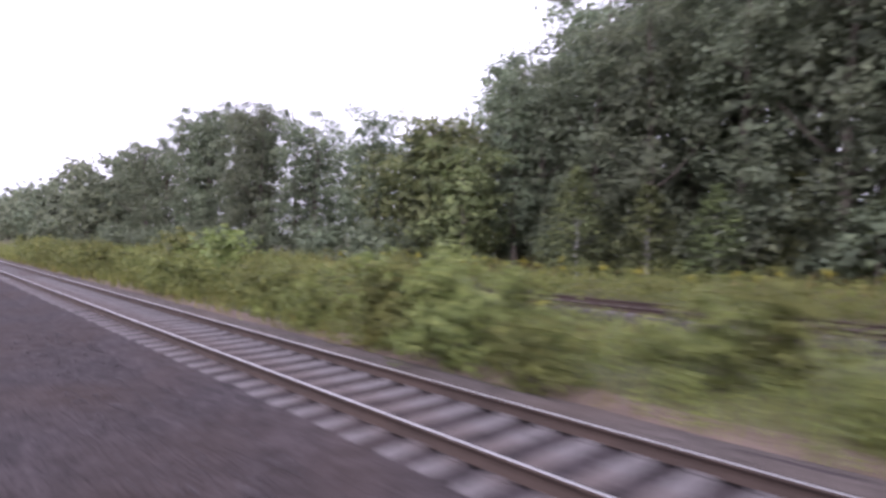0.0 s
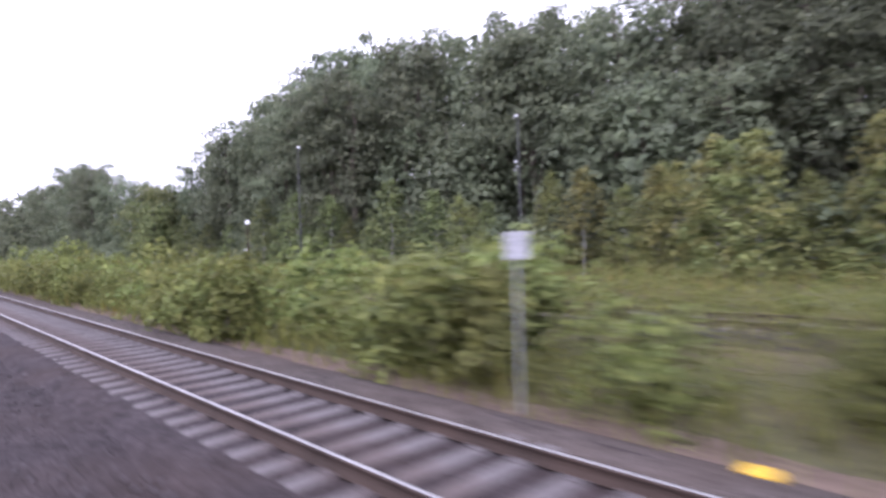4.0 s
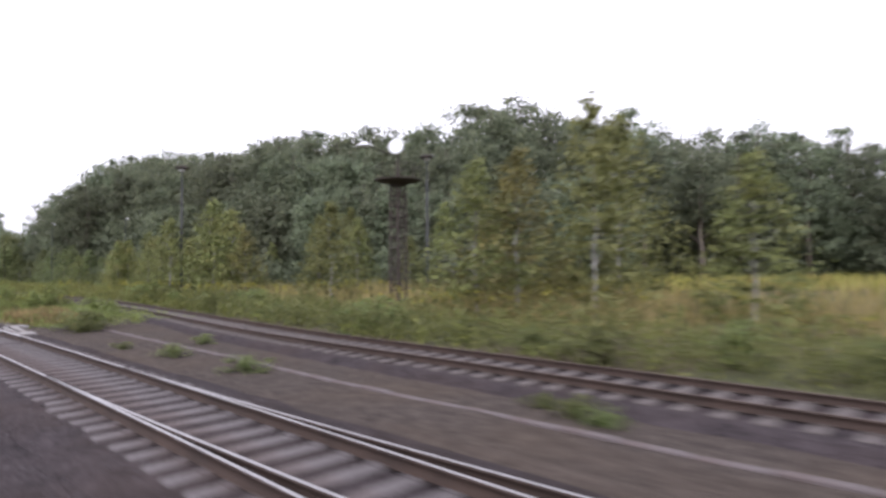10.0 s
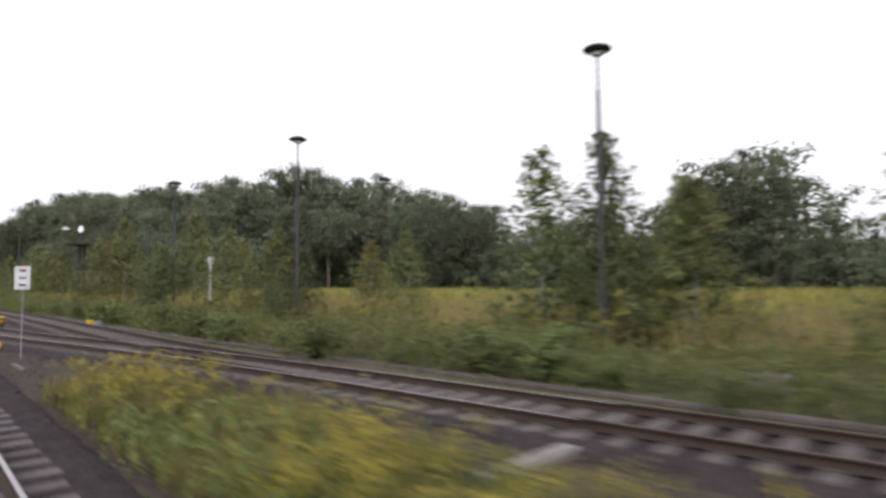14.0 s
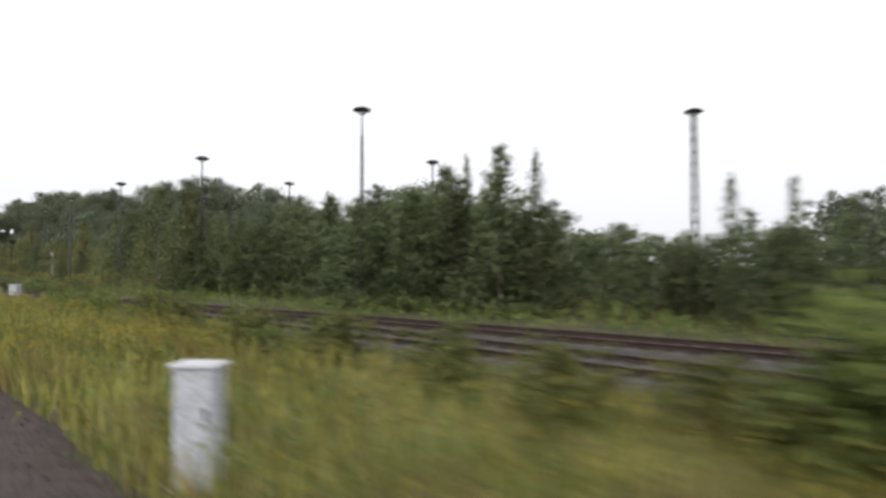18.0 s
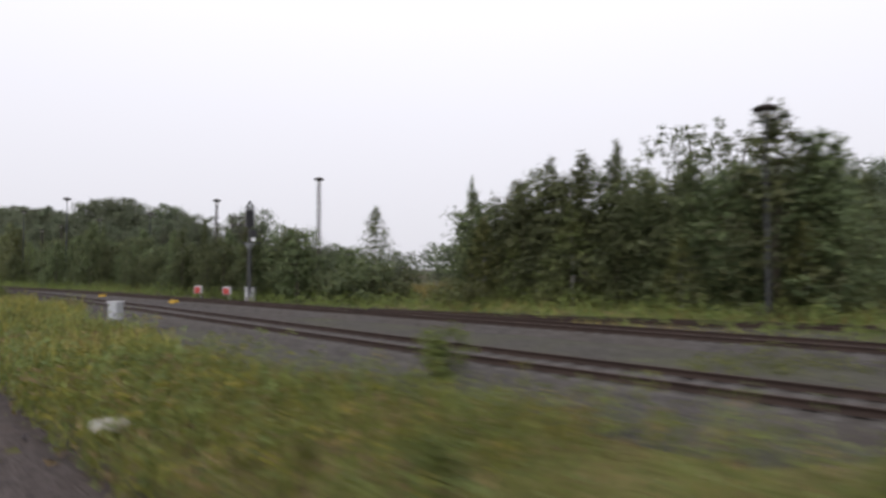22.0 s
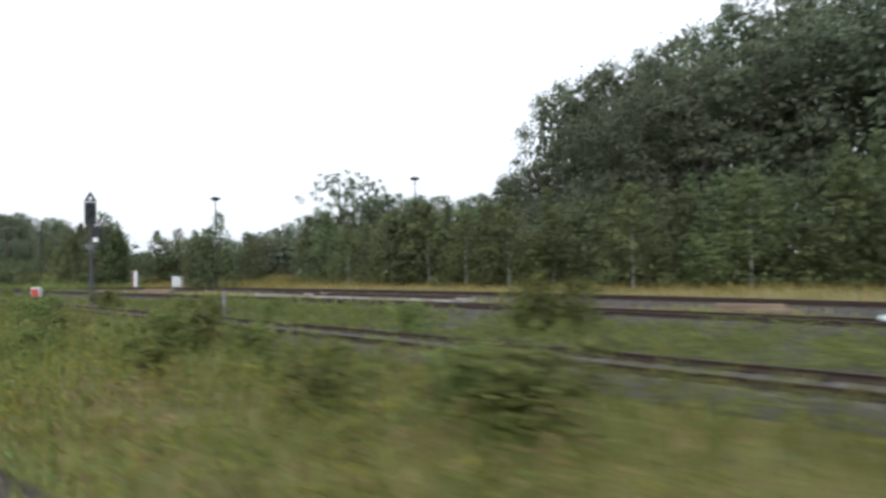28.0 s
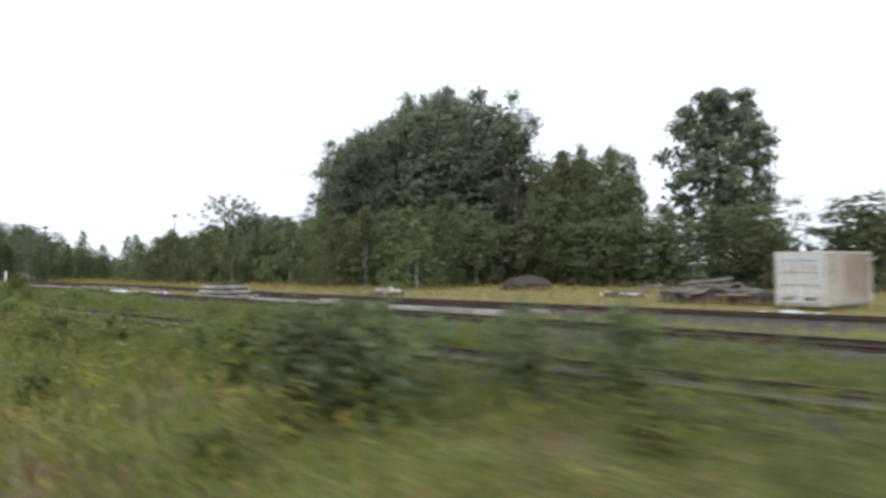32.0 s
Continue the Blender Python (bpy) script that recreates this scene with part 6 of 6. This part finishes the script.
track_panel(426.8, 26.6, 6, 3, 5.6, "three stacked old track sections beside the siding")
track_panel(437.0, 26.2, 3, 1, 8.0, "old track section with pale sleepers beside the siding")
track_panel(381.5, 28.0, 1, 1, 13.5, "long old track section with pale sleepers beside the siding")
track_panel(369.8, 28.4, -2, 1, 7.0, "old track section with pale sleepers beside the siding")
track_panel(452.5, 25.9, 1, 1, 11.5, "long old track section with pale sleepers beside the siding")
stack(404.5, 27.5, 12, 2, 2.6, 0.25, 0.16, "two pale timber beams lying across the sleepers", TIMBER, "timber_beams", "timber")
stack(351.5, 25.8, 15, 2, 4.0, 0.4, 0.2, "pale timber beams lying beside the siding", TIMBER, "timber_beams", "timber")
stack(424.0, 30.5, -3, 2, 7.0, 0.3, 0.15, "dark timber sleepers stacked beside the siding", WOOD_SLEEPER, "sleeper_stack", "timber")


def heap(x, y, l, w, h, material, label, name, seed, lumps=26, size=0.3, z0=-0.4):
    """A low mound with loose lumps on it."""
    rng = np.random.default_rng(seed)
    ob = thing(name, pose(x, y, z0), label, "heap")
    bm = bmesh.new()
    bmesh.ops.create_uvsphere(bm, u_segments=18, v_segments=9, radius=1.0)
    for v in bm.verts:
        n = noise.noise(v.co * 2.3 + Vector((seed, 0, 0))) * 0.28
        v.co = Vector((v.co.x * l / 2 * (1 + n), v.co.y * w / 2 * (1 + n), max(-0.1, v.co.z * h * (1 + n))))
    part("mound", bm, material[0], ob)
    for k in range(lumps):
        a, q = rng.random() * 6.28, math.sqrt(rng.random()) * 0.95
        p = (math.cos(a) * q * l / 2, math.sin(a) * q * w / 2, h * math.sqrt(max(0, 1 - q * q)) * 0.9)
        r = size * rng.uniform(0.5, 1.2)
        bm = bmesh.new()
        bmesh.ops.create_icosphere(bm, subdivisions=1, radius=r)
        for v in bm.verts:
            v.co = Vector((v.co.x * 1.4, v.co.y, v.co.z * 0.6)) * (1 + 0.35 * noise.noise(v.co * 3 + Vector((k, seed, 0))))
        bmesh.ops.transform(bm, matrix=pose(*p, rng.uniform(-25, 25), rng.uniform(-25, 25), rng.uniform(0, 360)), verts=bm.verts)
        part("lump", bm, material[1 + k % (len(material) - 1)], ob)
    return ob


heap(436.2, 36.3, 4.5, 2.0, 0.6, [EARTH, WHITE, CONCRETE, TIMBER], "heap of pale rubble and white sacks in dry grass", "rubble_heap", 1, 22, 0.35)
heap(417.5, 24.9, 4.0, 1.2, 0.3, [EARTH, WHITE, TIMBER, WHITE], "white sacks and brown rubble lying by the rails", "rubble_heap", 2, 16, 0.32)
heap(462.2, 40.5, 8.0, 3.0, 1.1, [EARTH, GREY_TIMBER, CONCRETE, EARTH], "heap of broken timber and rubble beside a container", "timber_heap", 3, 46, 0.34)
heap(454.0, 44.5, 3.5, 2.0, 0.5, [EARTH, WHITE, TIMBER], "small heap of rubble with white sacks", "rubble_heap", 4, 14, 0.3)
heap(440.0, 52.0, 6.0, 4.0, 1.4, [EARTH, EARTH], "mound of dark earth in front of the scrub", "earth_mound", 5, 14, 0.4)
heap(467.8, 31.4, 3.0, 0.9, 0.22, [EARTH, WHITE, TIMBER, WHITE], "white and brown rubbish lying by the siding", "rubble_heap", 6, 12, 0.34)
for k in range(22):
    x = 464.5 - turn.uniform(0, 7.5)
    slab(x, 39.4 + turn.uniform(-1, 1.5), turn.uniform(1.0, 2.7), 0.25, 0.17, turn.uniform(-60, 60), "broken grey timber sleeper on the heap", 0.1 + turn.uniform(0.05, 1.0) * min(1.0, (x - 456) / 4), GREY_TIMBER, turn.uniform(-20, 20), "old_sleeper", "timber")
bm = box(bmesh.new(), -2.2, 2.2, -0.5, 0.5, 0, 0.1, 0.02)
pale = surface("pale_turquoise_panel", (0.4, 0.5, 0.5), (0.58, 0.66, 0.66), 1.0, 20.0, 0.5)
ob = bpy.data.meshes.new("turquoise_panel")
bm.to_mesh(ob)
bm.free()
ob = meshed("turquoise_panel", ob, pale)
ob.matrix_basis = pose(411.3, 24.2, -0.1, 1, 2, 3)
tagged(ob, "pale turquoise panels lying flat by the rails", "panel")


def container(x0, x1, y0, y1, z0, h):
    ob = thing("storage_container", pose(x0, y0, z0, 0, 0, -12), "cream steel storage container with double doors in dry grass", "container")
    w, l = x1 - x0, y1 - y0
    bm = bmesh.new()
    box(bm, 0.03, w - 0.03, 0.06, l, 0.12, h - 0.06)
    part("body", bm, CREAM, ob)
    for x in (0.0, w - 0.14):
        part("corner_post", box(bmesh.new(), x, x + 0.14, 0.0, 0.14, 0.0, h, 0.01), CREAM, ob)
        part("corner_post", box(bmesh.new(), x, x + 0.14, l - 0.1, l + 0.04, 0.0, h, 0.01), CREAM, ob)
    part("sill", box(bmesh.new(), 0.141, w - 0.141, 0.0, 0.12, 0.0, 0.16), GALV, ob)
    part("header", box(bmesh.new(), 0.141, w - 0.141, 0.0, 0.12, h - 0.16, h, 0.01), CREAM, ob)
    for k in range(2):
        a = 0.16 + k * (w - 0.32) / 2
        door = part("door", box(bmesh.new(), a + 0.01, a + (w - 0.32) / 2 - 0.01, 0.005, 0.05, 0.18, h - 0.18, 0.012), WHITE, ob, "white container door")
        for q in (0.3, 0.7):
            x = a + (w - 0.32) / 2 * q
            part("lock_bar", tube(bmesh.new(), (x, -0.02, 0.2), (x, -0.02, h - 0.2), 0.022, 0.022, 6), DARK_STEEL, door)
        for z in (0.5, 1.15, 1.8):
            part("door_panel", box(bmesh.new(), a + 0.12, a + (w - 0.32) / 2 - 0.12, -0.004, 0.004, z, z + 0.5), CREAM, door)
        for x in (a - 0.004, a + (w - 0.32) / 2 - 0.021):
            part("seal", box(bmesh.new(), x, x + 0.025, 0.0, 0.045, 0.18, h - 0.18), BLACK, door)
        for z in (0.44, 1.07, 1.72, 2.36):
            part("crease", box(bmesh.new(), a + 0.1, a + (w - 0.32) / 2 - 0.1, -0.009, -0.005, z, z + 0.035), DARK_STEEL, door)
        part("vent", box(bmesh.new(), a + 0.2, a + (w - 0.32) / 2 - 0.3, -0.012, -0.005, 0.3, 0.4), DARK_STEEL, door)
    stained = surface("stained_container_side", (0.22, 0.19, 0.15), (0.42, 0.38, 0.32), 0.5, 8.0, 0.7, stain=(0.14, 0.09, 0.06))
    for x in (0.0, w - 0.03):
        bm = bmesh.new()
        for k in range(int(l / 0.28)):
            box(bm, x, x + 0.03, 0.16 + k * 0.28, 0.3 + k * 0.28, 0.16, h - 0.14)
        part("side_corrugation", bm, stained, ob)
    part("top_rail", box(bmesh.new(), -0.01, w + 0.01, 0.125, l, h - 0.058, h - 0.004), CREAM, ob)
    part("base_frame", box(bmesh.new(), 0.0, w, 0.125, l, 0.0, 0.118), GALV, ob)


container(466.3, 468.74, 37.0, 43.06, -0.12, 2.85)


def stake(x, y, h, m, label):
    ob = thing("marker_post", pose(x, y, -0.4), label, "post")
    part("post", box(bmesh.new(), -0.065, 0.065, -0.065, 0.065, -0.1, h, 0.02), m, ob)
    part("cap", box(bmesh.new(), -0.08, 0.08, -0.08, 0.08, h, h + 0.06, 0.02), m, ob)


stake(384.6, 14.7, 1.35, CONCRETE, "pale concrete marker post in the weeds")
stake(413.0, 48.0, 1.7, CONCRETE, "short pale marker post in front of the scrub")
ob = thing("switch_weight", pose(316.4, 2.45, -0.38, 0, 0, 20), "round cream-painted switch weight on a dark base beside the line", "switch weight")
part("base", box(bmesh.new(), -0.14, 0.14, -0.14, 0.14, -0.05, 0.14, 0.02), RAIL_RUST, ob)
part("weight", lathe(bmesh.new(), [(0.12, 0.14), (0.26, 0.16), (0.29, 0.2), (0.27, 0.27), (0.12, 0.32)], 18), CREAM, ob)
stake(105.7, 8.2, 0.2, CONCRETE, "low pale concrete marker post beside the gravel")


# ---- tracks ----
track("A", -140, 236, RAIL_HEAD, SLEEPER, "railway track with polished rails on pale concrete sleepers", (-45, 135))
cross = track("F", 57, 104, RAIL_HEAD, SLEEPER, "crossover track with polished rails joining the neighbouring line", (57, 84), 0.65)
branch = track("B", 138, 191, RAIL_HEAD, DARK_SLEEPER, "diverging railway track with polished rails", (138, 191), 0.65)
for k, a, b, top in (("F", 104, 112, cross), ("B", 122, 138, branch)):
    for side in (-0.7525, 0.7525):
        rail_ob(k, side, a, b, RAIL_HEAD, top, "polished switch blade").name = "switch_blade"
track("C", -140, 202, RAIL_DULL, DARK_SLEEPER, "old railway track with rusty rails", (100, 202), 0.65)
track("C", 202, 560, RAIL_DULL, GREY_SLEEPER, "old railway track with rusty rails half sunk in gravel", (202, 330), 0.65)
track("D", 210, 560, RAIL_DULL, GREY_SLEEPER, "yard track with brown rails", (250, 400), 0.65)
track("E", 300, 560, RAIL_DULL, WOOD_SLEEPER, "far siding with rusty rails on timber sleepers", (420, 422), 0.65)
